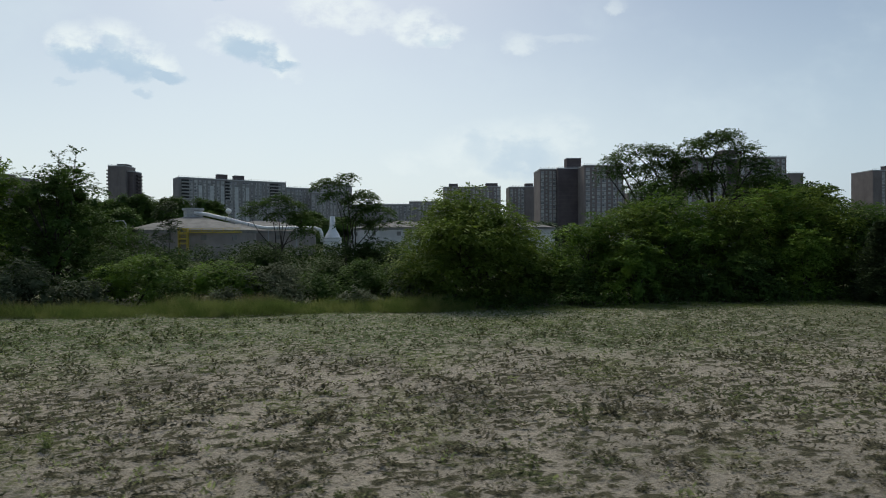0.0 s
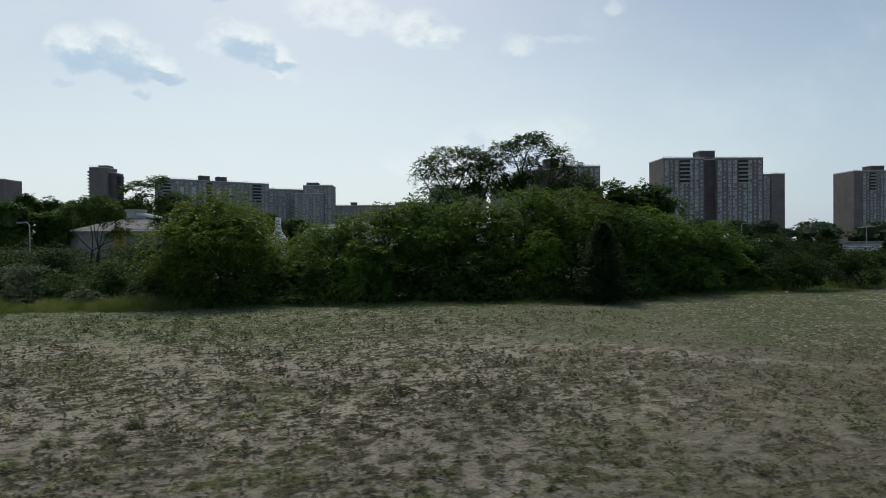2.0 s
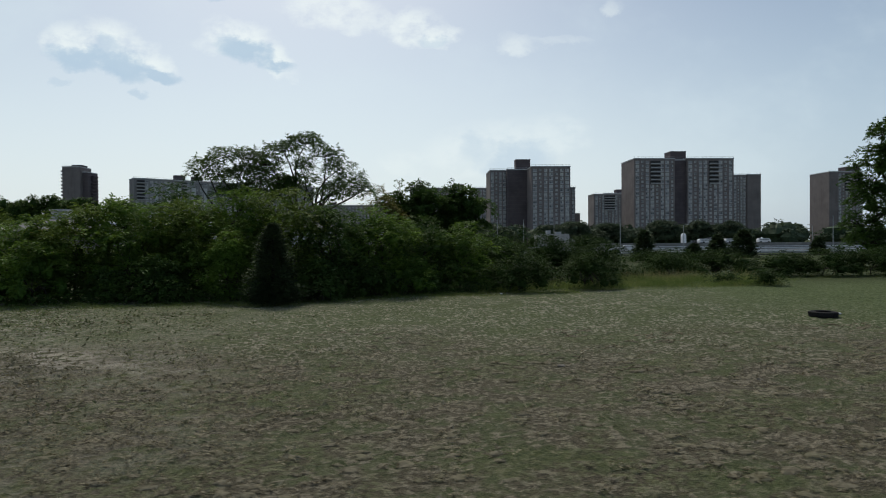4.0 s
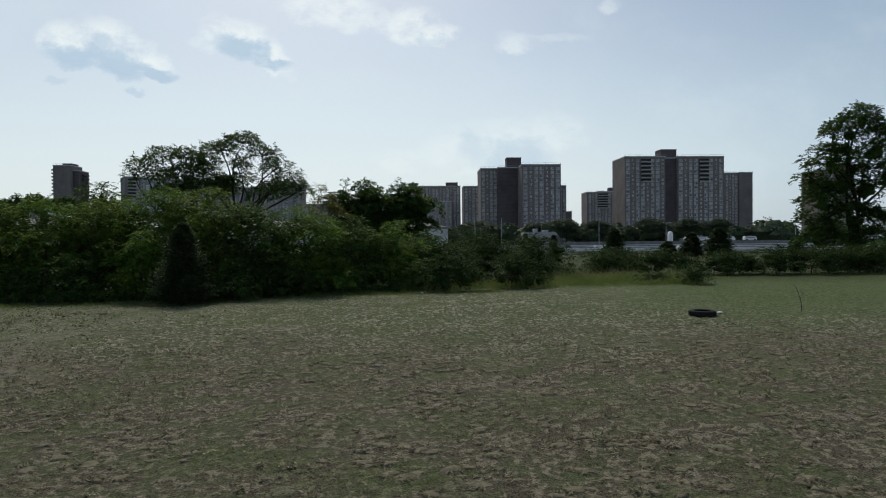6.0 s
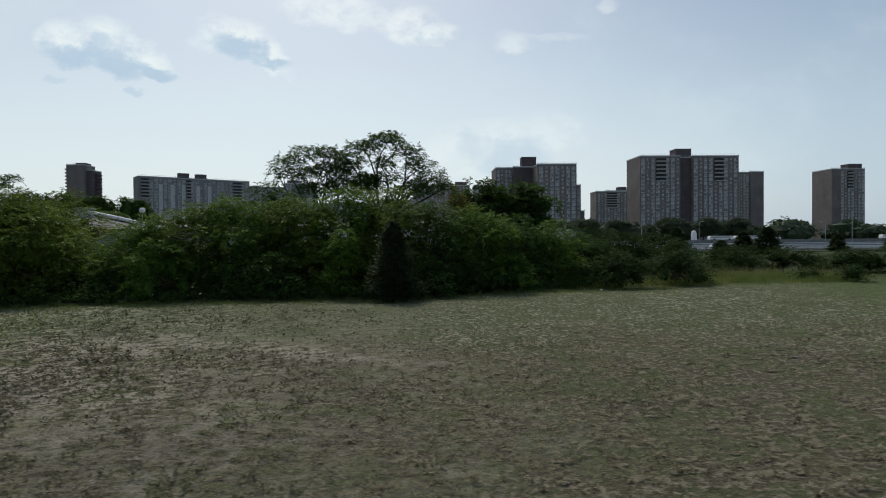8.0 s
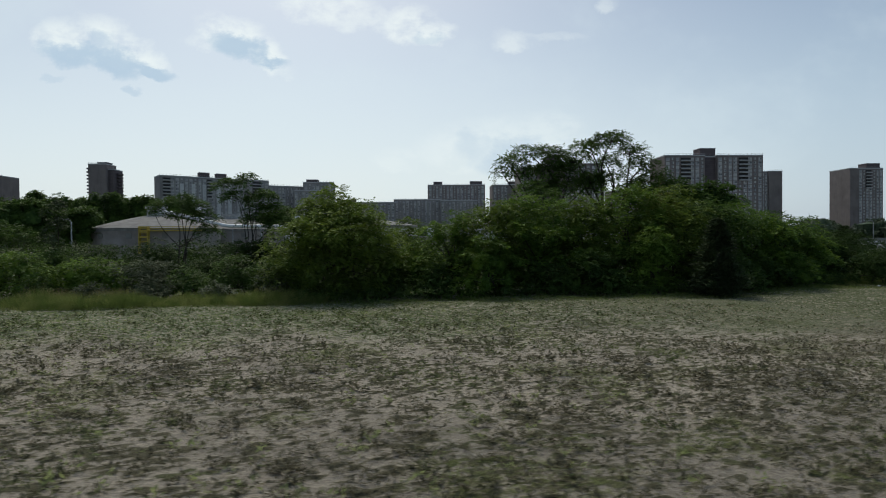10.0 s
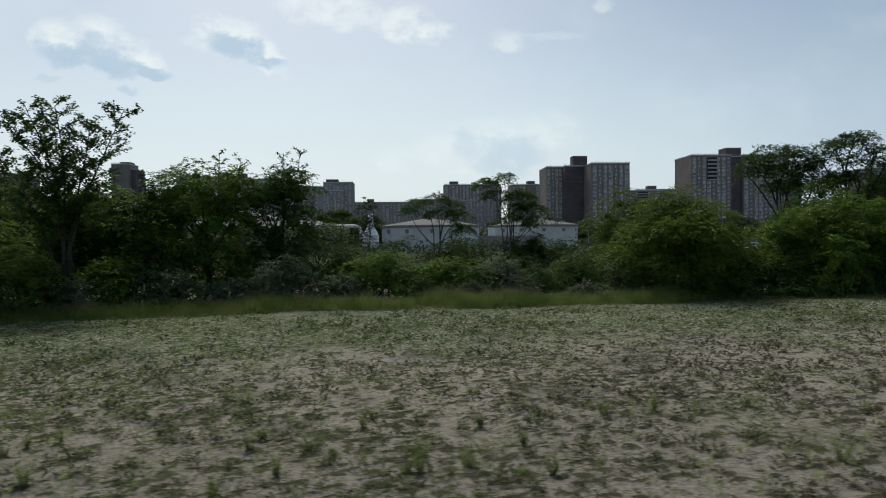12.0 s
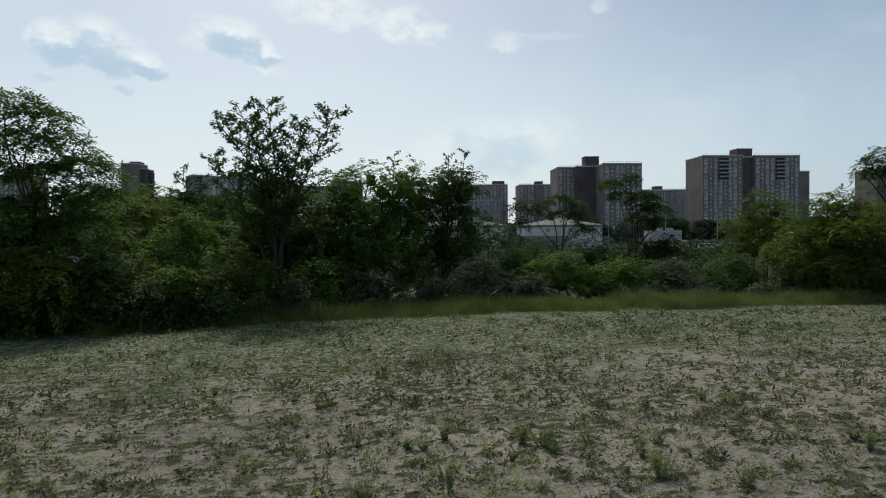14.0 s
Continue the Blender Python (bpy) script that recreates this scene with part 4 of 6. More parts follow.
for i, (x, y, w, d, h, m) in enumerate((
        (40.2, 37.2, 4.0, 2.8, 2.2, LEAF_DEEP), (45.5, 38.6, 3.3, 2.8, 2.3, LEAF_DEEP), (41.0, 42.4, 4.4, 3.6, 2.9, LEAF_DEEP), (44.4, 47.0, 5.4, 4.0, 3.3, LEAF_DEEP), (47.4, 44.6, 4.0, 3.4, 2.8, LEAF_DEEP), (50.6, 45.6, 2.0, 2.0, 0.9, LEAF_DEEP), (54.2, 47.6, 3.3, 2.8, 2.1, LEAF_DEEP),
        (60.2, 49.6, 5.4, 3.4, 2.2, LEAF_DEEP), (49.4, 53.0, 5.4, 4.0, 3.45, LEAF_DEEP), (43.0, 53.0, 5.4, 4.0, 4.1, LEAF_DEEP), (57.6, 38.9, 1.5, 1.4, 0.95, LEAF_DEEP), (55.4, 40.2, 1.8, 1.4, 0.6, LEAF_DEEP), (64.8, 49.2, 5.4, 3.4, 2.0, LEAF_DEEP), (56.6, 52.5, 5.6, 3.6, 2.3, LEAF_DEEP),
        (69.0, 49.0, 5.8, 3.6, 2.3, LEAF_DEEP), (73.4, 49.0, 5.8, 3.6, 2.1, LEAF_DEEP), (77.8, 49.2, 5.8, 3.8, 2.4, LEAF_DEEP), (80.5, 51.0, 5.0, 4.0, 2.8, D), (84.5, 50.5, 5.4, 4.0, 4.6, O), (90.0, 51.0, 6.0, 4.0, 3.8, LEAF_DEEP))):
    shrub(x, y, w, d, h, m, "spreading green shrub beside rough grass", 150 + i, 6, "spreading shrubs by the rough grass", count=4, leaf=0.19, width=0.085)
for i, (x, y, w, d, h, m) in enumerate((
        (-33.6, 24.2, 3.0, 2.6, 2.9, D), (-36.5, 24.0, 3.6, 3.0, 4.2, LEAF_FEATHER), (-30.8, 25.0, 2.6, 2.4, 2.4, G), (-28.4, 26.6, 2.8, 2.6, 2.6, O), (-25.6, 28.2, 3.2, 2.8, 2.4, G),
        (-31.2, 28.2, 4.4, 4.0, 4.4, G), (-28.0, 30.5, 4.2, 4.0, 4.8, D), (-24.6, 30.6, 3.8, 3.4, 4.4, G), (-40.5, 24.5, 4.5, 4.0, 5.0, LEAF_FEATHER), (-37.2, 22.4, 2.6, 1.8, 1.7, D), (-34.9, 22.2, 2.2, 1.6, 1.3, LEAF_DEEP), (-33.0, 22.8, 2.4, 1.7, 1.7, D), (-31.2, 23.6, 2.2, 1.6, 1.5, LEAF_DEEP), (-29.3, 24.7, 2.0, 1.6, 1.3, D))):
    shrub(x, y, w, d, h, m, "leafy green shrub in the overgrown edge", 170 + i, 6, "overgrown edge shrubs")
for i, (x, y, w, d, h, m) in enumerate(((-28.0, 31.8, 5.0, 4.4, 6.2, G), (-25.2, 32.0, 4.6, 4.0, 6.4, D), (-34.6, 33.0, 5.0, 4.4, 5.6, O), (-40.0, 44.0, 6.4, 5.0, 7.2, G), (-46.0, 50.0, 7.0, 5.0, 8.4, D), (-35.0, 43.0, 6.0, 5.0, 6.6, D), (-44.5, 30.0, 5.0, 5.0, 6.5, G))):
    shrub(x, y, w, d, h, m, "tall leafy shrub behind the overgrown edge", 180 + i, 7, "tall shrubs behind the edge")
for i, (x, y, w, d, h, m) in enumerate((
        (-22.8, 28.8, 2.8, 2.4, 1.9, Y_), (-20.0, 29.4, 2.2, 2.0, 1.5, Y_), (-17.6, 30.2, 3.4, 2.6, 2.4, Y_), (-14.7, 30.6, 2.2, 2.0, 1.5, Y_), (-12.4, 32.4, 4.4, 3.2, 2.7, G),
        (-8.8, 32.8, 4.0, 2.8, 2.4, G), (-6.4, 33.6, 3.0, 2.8, 2.1, Y_), (-10.7, 31.2, 1.9, 1.7, 1.3, D), (-3.7, 33.4, 2.6, 2.4, 1.9, D), (-1.2, 34.2, 3.0, 2.6, 2.1, D),
        (-5.0, 31.9, 1.8, 1.5, 1.2, Y_), (1.0, 33.6, 2.4, 2.2, 1.5, Y_), (-15.2, 33.6, 3.2, 2.8, 2.8, D), (-13.0, 37.4, 3.6, 3.4, 2.9, D), (-8.6, 40.4, 4.0, 3.4, 3.3, LEAF_DEEP), (-3.4, 38.0, 3.2, 2.8, 2.2, LEAF_DEEP), (0.2, 39.0, 3.6, 3.0, 1.9, D), (-29.8, 24.8, 2.0, 1.8, 1.7, Y_), (-26.6, 26.4, 2.2, 1.8, 1.6, Y_), (-8.0, 31.0, 1.3, 1.2, 0.9, Y_), (-1.6, 31.6, 1.5, 1.3, 0.9, Y_))):
    shrub(x, y, w, d, h, m, "low bushy shrub with pale leaf clusters" if m is Y_ else "low rounded green shrub behind tall grass", 190 + i, 5, "low shrubs behind the grass", clusters=1.5, radius=0.46, leaf=0.16, width=0.08, span=0.32)

heap_tree("bushy dark green tree with ragged upright shoots", -22.9, 33.6, 6.0, 4.6, 8.0, LEAF_GREEN, 220, ((0.8, 8.4, 0.2), (1.7, 8.1, 0.5)), n=9)
heap_tree("bushy dark green tree with ragged upright shoots", -19.2, 35.4, 5.8, 4.6, 7.8, LEAF_DARK, 221, ((0.4, 8.6, 0.1), (1.0, 8.8, 0.5)), n=9)
open_tree("slender sparse tree with upright twigs and small dark leaves", -27.4, 27.9,
          [[(0.0, 0, -0.1), (-0.05, 0, 3.0), (-0.25, 0, 5.2), (-1.3, 0.1, 7.4), (-2.7, 0, 9.2)],
           [(0.1, 0.05, -0.1), (0.0, 0, 3.2), (-0.2, 0, 6.0), (-0.9, -0.1, 8.2), (-1.7, 0, 9.9)],
           [(0.0, 0.05, -0.1), (0.0, 0, 3.4), (0.1, 0, 6.4), (-0.1, 0.1, 8.2), (-0.3, 0, 9.8)],
           [(0.15, 0, -0.1), (0.2, 0, 3.0), (0.6, 0.1, 5.6), (1.1, 0, 7.6), (1.3, 0.1, 9.2)],
           [(0.2, 0.1, -0.1), (0.3, 0, 3.2), (1.0, 0, 5.6), (2.0, -0.1, 7.6), (2.9, 0, 9.7)],
           [(-0.1, 0, -0.1), (-0.5, 0, 2.6), (-1.2, 0, 4.6), (-2.0, 0.1, 6.2), (-2.9, 0, 7.4)]],
          D, 222, 0.38, 2.0, 0.075)
open_tree("thin young tree with drooping leaves above the shrubs", -33.6, 33.4, [[(0, 0, -0.1), (0.1, 0, 4.0), (0, 0, 7.6)], [(0.1, 0, -0.1), (0.4, 0, 3.8), (1.0, 0, 7.2)]], D, 219, 0.5, 1.2, 0.05)
plant("tree", "feathery tree with long arching pinnate fronds", "tree", -36.4, 24.6,
      [(-2.6, 0, 8.6, 1.7, 1.5, 0.8), (-1.0, -0.2, 8.9, 1.4, 1.2, 0.6), (0.3, -0.1, 8.3, 1.2, 1.2, 0.5), (0.9, 0.2, 7.3, 1.3, 1.2, 0.5), (-0.9, 0, 7.4, 1.5, 1.3, 0.6), (1.9, 0.1, 6.3, 1.3, 1.1, 0.45), (0.2, 0.2, 6.0, 1.5, 1.4, 0.6), (2.5, 0, 5.2, 1.1, 1.0, 0.4), (0.9, 0, 4.8, 1.6, 1.5, 0.6), (-2.6, 0, 6.2, 1.8, 1.6, 1.0), (-1.4, -0.3, 4.4, 1.8, 1.5, 0.8), (2.2, -0.4, 4.0, 1.3, 1.2, 0.6), (0.6, -0.2, 3.2, 1.8, 1.4, 0.8)],
      LEAF_FEATHER, 223, ((0, 0), (0.5, 0.3), (-0.4, 0.2)), 0.40, 0.11, twig=0.35, clusters=2.0, per=6, count=11, span=0.70, leaf=0.20, width=0.078, radius=0.50, core=6.0, core_size=0.22, droop=0.42, bark=BARK)
plant("shrub", "yellowing feathery shrub with drooping pinnate leaves", "shrub", -35.3, 22.7, [(-0.6, 0, 2.3, 1.2, 0.9, 0.8), (0.5, 0, 2.0, 1.0, 0.8, 0.7), (0, 0, 1.2, 1.3, 0.9, 0.8)], LEAF_YELLOW, 224, girth=0.04, count=13, span=0.6, per=5, clusters=4, droop=0.5)

GAP_TREE = dict(twig=0.45, clusters=3.0, per=6, radius=0.38, core=4, core_size=0.24, flat=0.40, leaf=0.21, width=0.10)
plant("tree", "flat-topped small tree on several bare slanting stems", "tree", -9.2, 47.0,
      [(-1.2, 0, 5.9, 0.95, 0.8, 0.5), (0.1, 0.1, 6.3, 1.0, 0.9, 0.5), (1.2, -0.1, 5.9, 0.95, 0.8, 0.55), (-2.0, 0, 5.4, 0.5, 0.5, 0.3), (0.6, 0, 5.2, 1.0, 0.8, 0.5), (1.9, 0, 4.9, 0.9, 0.8, 0.6), (2.2, 0, 3.9, 0.8, 0.8, 0.6)], D, 225, ((0, 0), (0.35, 0.1), (-0.3, 0.1)), 0.45, 0.085, **GAP_TREE)
plant("tree", "slender forked tree with tufted crowns above bare stems", "tree", -4.0, 46.0,
      [(-1.0, 0, 7.4, 1.0, 0.8, 0.6), (0.2, 0, 7.9, 0.8, 0.7, 0.4), (-0.5, 0, 6.5, 1.1, 0.9, 0.55), (1.5, 0, 6.4, 1.2, 1.1, 0.65), (2.4, 0.1, 5.4, 1.3, 1.1, 0.65), (2.9, 0, 4.5, 1.1, 0.9, 0.6), (0.9, 0, 4.6, 1.1, 1.0, 0.6), (0.9, 0, 5.6, 0.9, 0.8, 0.5)], D, 226, ((0, 0), (0.5, 0.1)), 0.3, 0.085, **GAP_TREE)
shrub(-2.3, 43.6, 3.8, 3.2, 3.4, LEAF_DEEP, "dark dense shrub under slender tree stems", 227, 6, "")

plant("tree", "small leaning tree with a leafy crown over bare dark stems", "tree", -17.0, 38.0,
      [(-1.0, 0, 3.5, 1.2, 1.1, 0.6), (0.5, 0.1, 3.6, 1.2, 1.1, 0.6), (-0.2, 0, 2.9, 1.4, 1.2, 0.5), (1.3, 0, 2.9, 1.0, 0.9, 0.5), (-1.6, 0, 2.7, 0.9, 0.9, 0.5)], D, 241, ((0.3, 0), (0.7, 0.1)), 0.4, 0.08, twig=0.3, clusters=2.2, per=6, radius=0.45, core=4, leaf=0.19, span=0.4)
plant("tree", "thin dark sapling with brownish leaves", "tree", -14.1, 38.6, [(0, 0, 5.2, 0.45, 0.45, 0.8), (0.2, 0, 4.2, 0.6, 0.55, 0.7), (-0.2, 0, 3.3, 0.5, 0.5, 0.5)], LEAF_CEDAR, 242, ((0, 0),), 0.4, 0.05, twig=0.3, clusters=4.0, per=5, radius=0.3, core=3, leaf=0.16, span=0.3)
LOCUST = dict(twig=0.5, clusters=3.2, per=4.6, count=7, span=0.46, leaf=0.19, width=0.085, radius=0.40, core=8, core_size=0.28, flat=0.65, rise=0.35)
plant("tree", "dark spreading locust tree with an open ragged crown", "tree", 19.7, 47.2,
      [(-2.6, 0, 9.2, 1.2, 1.1, 0.6), (-1.0, 0.2, 10.0, 1.4, 1.2, 0.65), (0.8, 0, 9.8, 1.3, 1.2, 0.75), (-1.6, 0, 8.5, 1.4, 1.2, 0.6), (0.6, 0, 8.5, 1.5, 1.3, 0.8), (2.2, 0, 8.7, 1.1, 1.1, 0.8), (-3.3, 0, 8.5, 0.7, 0.7, 0.5), (1.8, 0.1, 7.2, 1.8, 1.4, 1.0), (-0.4, 0, 7.0, 1.6, 1.2, 0.8), (3.4, 0, 7.2, 1.4, 1.2, 0.9)],
      D, 228, ((0, 0), (0.6, 0.2)), 0.45, 0.16, **LOCUST)
plant("tree", "tall locust tree with a flat-topped crown and drooping side", "tree", 24.4, 46.4,
      [(-1.0, 0, 10.3, 1.3, 1.2, 0.6), (2.2, 0, 9.9, 1.2, 1.1, 0.7), (0.7, 0.1, 10.9, 1.5, 1.3, 0.6), (3.2, 0, 8.9, 1.0, 0.9, 0.7), (-2.2, 0, 9.3, 1.1, 1.0, 0.6), (4.2, 0, 8.0, 0.9, 0.9, 0.8), (0.2, 0, 9.2, 1.0, 1.0, 0.4), (0.6, 0, 7.8, 1.4, 1.2, 0.8), (3.4, 0, 7.2, 1.3, 1.1, 0.8), (5.0, 0, 7.2, 0.8, 0.8, 0.7), (-1.4, 0, 7.8, 1.3, 1.1, 0.6), (2.6, 0.1, 6.9, 1.6, 1.3, 0.8)],
      D, 233, ((0, 0), (0.7, 0.2)), 0.50, 0.17, **LOCUST)
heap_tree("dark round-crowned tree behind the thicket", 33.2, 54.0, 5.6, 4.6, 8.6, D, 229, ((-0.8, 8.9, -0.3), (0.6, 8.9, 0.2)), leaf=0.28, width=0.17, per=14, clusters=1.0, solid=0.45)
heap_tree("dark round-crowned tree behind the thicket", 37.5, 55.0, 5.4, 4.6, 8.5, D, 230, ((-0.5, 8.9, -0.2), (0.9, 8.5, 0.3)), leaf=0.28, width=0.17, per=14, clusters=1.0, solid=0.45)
plant("tree", "thin feathery tree with rusty green leaves", "tree", 30.6, 50.5, [(0, 0, 6.0, 1.4, 1.2, 1.2), (-0.3, 0, 7.3, 0.7, 0.7, 0.7), (0.9, 0, 5.4, 1.2, 1.1, 1.1)], R, 231, girth=0.08, twig=0.3, clusters=2.0, per=6, radius=0.45, core=4)
plant("tree", "tall poplar tree with dark dense foliage", "tree", 84.6, 60.5,
      [(-3.4, 0, 6.6, 2.5, 2.3, 2.4), (-2.4, 0, 10.4, 2.4, 2.2, 2.2), (-4.6, 0, 4.2, 1.8, 1.6, 1.6), (-0.5, 0, 13.8, 2.2, 2.2, 2.0), (0.8, 0, 15.2, 1.5, 1.5, 1.6), (2.2, 0, 12.0, 3.0, 2.6, 3.0), (1.2, 0, 8.0, 3.4, 2.8, 3.0), (4.0, 0, 9.0, 2.6, 2.4, 3.0), (-4.8, 0, 9.0, 1.0, 1.0, 0.8), (-2.2, 0, 13.6, 0.9, 0.9, 1.0), (0, 0, 4.6, 3.4, 2.8, 2.0), (0, -0.5, 2.4, 3.6, 2.6, 1.6), (-3.6, 0, 2.4, 2.2, 1.9, 1.4), (3.6, -0.4, 3.2, 2.4, 2.2, 2.0)],
      D, 232, ((0, 0), (0.5, 0.2)), 0.4, 0.26, twig=0.25, clusters=1.5, per=8, count=6, leaf=0.25, width=0.16, radius=0.6, flat=0.7, rise=1.1, core=3.5, core_size=0.34, solid=0.25, droop=0.0)


def cedar(x, y, h, w, seed, label, mat=LEAF_CEDAR, group="", dens=1.0, coarse=1.0):
    """A conical evergreen: a straight trunk and rings of short drooping sprays."""
    rng = np.random.default_rng(seed)
    ob = thing("evergreen_tree", pose(x, y, gz(x, y)), label, "evergreen tree", group)
    part("trunk", Build().tube([(0, 0, -0.1), (0.03, 0, h * 0.5), (0, 0, h * 0.96)], [0.03 * h, 0.02 * h, 0.005 * h], 7), BARK_DARK, ob)
    n = int(1100 * dens)
    z = h * (0.04 + 0.96 * rng.random(n) ** 1.35)
    prof = np.clip(1 - z / h, 0, 1) ** 0.62 * np.clip(0.55 + z / (0.25 * h), 0, 1)
    a = rng.uniform(0, 2 * math.pi, n)
    r = w * 0.5 * prof * (0.30 + 0.55 * rng.random(n)) * (1 + 0.26 * np.sin(a * 3 + z * 3.1) + 0.16 * np.sin(a * 7 - z * 7))
    org = np.stack([np.cos(a) * r, np.sin(a) * r, z], 1)
    way = unit(np.stack([np.cos(a), np.sin(a), rng.normal(0.35, 0.35, n)], 1))
    part("crown", quads("crown", sprays(rng, org, way, w * 0.20 * rng.uniform(0.5, 1.5, n) * (0.25 + 0.9 * prof), 8, w * 0.06 * coarse, w * 0.024 * coarse ** 1.5, 0.1)), mat, ob)
    return ob


cedar(26.1, 31.2, 4.3, 2.7, 240, "small dark conical cedar at the edge of the field", dens=2.2)
for i, (x, y, h, w) in enumerate(((72.9, 103, 5.3, 4.0), (88.6, 118, 3.0, 4.0), (95.3, 122, 4.7, 4.4), (105.0, 130, 5.8, 5.8), (135.3, 150, 4.3, 4.3), (60, 118, 5.0, 2.4), (66, 120, 4.6, 2.6), (152, 152, 5.4, 4.4))):
    cedar(x, y, h, w, 250 + i, "dark rounded conifer beside the road", group="conifers beside the road", dens=0.42, coarse=2.1)


def distant_tree(x, y, h, w, seed, mat=LEAF_FAR_HAZED, label="broad dark green tree near the road", group="trees near the road"):
    rng = np.random.default_rng(seed)
    blobs = [(rng.uniform(-0.28, 0.28) * w, rng.uniform(-0.2, 0.2) * w, h * rng.uniform(0.42, 0.75), w * rng.uniform(0.2, 0.3), w * rng.uniform(0.2, 0.3), h * rng.uniform(0.16, 0.25)) for _ in range(8)]
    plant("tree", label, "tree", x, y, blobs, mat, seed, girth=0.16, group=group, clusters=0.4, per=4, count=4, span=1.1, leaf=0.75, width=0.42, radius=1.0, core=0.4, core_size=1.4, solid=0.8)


for i, (x, y, h, w) in enumerate(((-96, 146, 13, 12), (-86, 142, 14.5, 12), (-77, 138, 13.5, 11), (-69, 142, 13, 10), (-105, 140, 12, 12), (-116, 148, 14, 13), (-128, 150, 14, 14), (-60, 178, 13.5, 12), (-79, 233, 22.0, 12), (-90, 228, 21.5, 13), (-101, 232, 23.0, 14), (-111, 229, 23.5, 13), (-121, 233, 23.0, 14), (-131, 228, 23.5, 14), (-143, 232, 22.0, 14), (-27, 200, 12, 12), (-38, 205, 14, 13))):
    distant_tree(x, y, h, w, 300 + i, LEAF_DARK, "tall dark green tree behind the yard", "trees behind the yard")
for i, (x, y, h, w) in enumerate(((96, 292, 13, 18), (112, 296, 14, 20), (128, 300, 13, 18), (146, 310, 11, 12), (160, 306, 15, 20), (178, 312, 15, 22), (196, 318, 14, 20), (52, 300, 11, 16), (72, 305, 12, 18))):
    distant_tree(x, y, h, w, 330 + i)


def distant_woods():
    rng = np.random.default_rng(14)
    blobs = []
    for i in range(110):
        x = rng.uniform(-420, 640)
        y = rng.uniform(335, 385) if x > 40 else rng.uniform(300, 420)
        h = rng.uniform(9, 14)
        w = rng.uniform(7, 13)
        blobs.append((x, y, h * 0.5, w, w * 0.6, h * 0.5))
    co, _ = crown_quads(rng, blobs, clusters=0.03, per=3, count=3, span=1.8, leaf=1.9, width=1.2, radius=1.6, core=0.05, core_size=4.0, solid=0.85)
    tagged(part("distant_woods", quads("distant_woods", co), LEAF_FAR_HAZED), "belt of distant green trees before the towers", "woods", kind="stuff")


distant_woods()


# ---- apartment towers ----
STOREY = 2.65


def tower(label, wings, m=None, penthouses=(), balconies=(), side_balconies=(), group="brick apartment towers"):
    """Wings: (x0, x1, y0, y1, height, material, first bay, last bay) with windows on the front; heights from the ground."""
    ob = thing("apartment_building", m or pose(0, 0, -0.6), label, "apartment building", group)
    for x0, x1, y0, y1, h, mat, bays in wings:
        part("wall", Build().box(x0, x1, y0, y1, 0, h), mat, ob)
        part("parapet", Build().box(x0 - 0.15, x1 + 0.15, y0 - 0.15, y0 + 0.35, h - 0.2, h + 0.55).box(x0 - 0.15, x0 + 0.35, y0, y1, h - 0.2, h + 0.55).box(x1 - 0.35, x1 + 0.15, y0, y1, h - 0.2, h + 0.55), PANEL, ob)
        rail = Build()
        n = max(2, int((x1 - x0) / 2.5))
        for i in range(n + 1):
            px = x0 + (x1 - x0) * i / n
            rail.box(px - 0.05, px + 0.05, y0 + 0.1, y0 + 0.2, h + 0.5, h + 1.5)
        rail.box(x0, x1, y0 + 0.12, y0 + 0.18, h + 1.42, h + 1.5)
        part("roof_railing", rail, GALV, ob)
        if not bays:
            continue
        a, b, count = bays
        frames, panes = Build(), Build()
        floors = int((h - 1.0) / STOREY)
        for i in range(count):
            cx = a + (b - a) * (i + 0.5) / count
            w = min(1.15, (b - a) / count * 0.31) * (1.2, 0.7, 1.0)[i % 3]
            if any(p <= cx <= q for p, q, _ in balconies):
                top = floors - 6
            else:
                top = floors
            for k in range(top):
                z = h - 1.0 - (k + (floors - top) + 1) * STOREY
                frames.box(cx - w, cx + w, y0 - 0.10, y0 + 0.01, z + (0.8 if i % 3 == 1 else 0.05), z + 2.3)
                panes.box(cx - w * 0.86, cx - 0.05, y0 - 0.13, y0 - 0.08, z + 0.95, z + 2.13)
                panes.box(cx + 0.05, cx + w * 0.86, y0 - 0.13, y0 - 0.08, z + 0.95, z + 2.13)
        tagged(part("window_frame", frames, WINDOW_FRAME, ob), kind="stuff")
        tagged(part("window_pane", panes, PANE, ob), kind="stuff")
    for x0, x1, y0, y1, z0, z1, mat in penthouses:
        ph = part("penthouse", Build().box(x0, x1, y0, y1, z0, z1), mat, ob)
        part("roof_rim", Build().box(x0 - 0.2, x1 + 0.2, y0 - 0.2, y1 + 0.2, z1, z1 + 0.4), PANEL, ph)
    for bx0, bx1, front in balconies:
        h = wings[0][4]
        for k in range(6):
            z = h - 1.2 - (k + 1) * STOREY
            bal = part("balcony", Build().box(bx0, bx1, front - 1.3, front, z, z + 0.22).box(bx0, bx1, front - 1.35, front - 1.22, z + 0.2, z + 0.95), WINDOW_FRAME, ob)
            # Flat dark panel on the wall in place of the shade behind each balcony.
            part("recess_shade", Build().box(bx0 + 0.1, bx1 - 0.1, front - 0.06, front + 0.02, z + 0.25, z + 2.5), RECESS, bal)
    for x, y0, y1, out, top, n in side_balconies:
        for k in range(n):
            z = top - (k + 1) * STOREY
            part("balcony", Build().box(min(x, x + out), max(x, x + out), y0, y1, z, z + 1.2), BRICK_DARK, ob)
    return ob


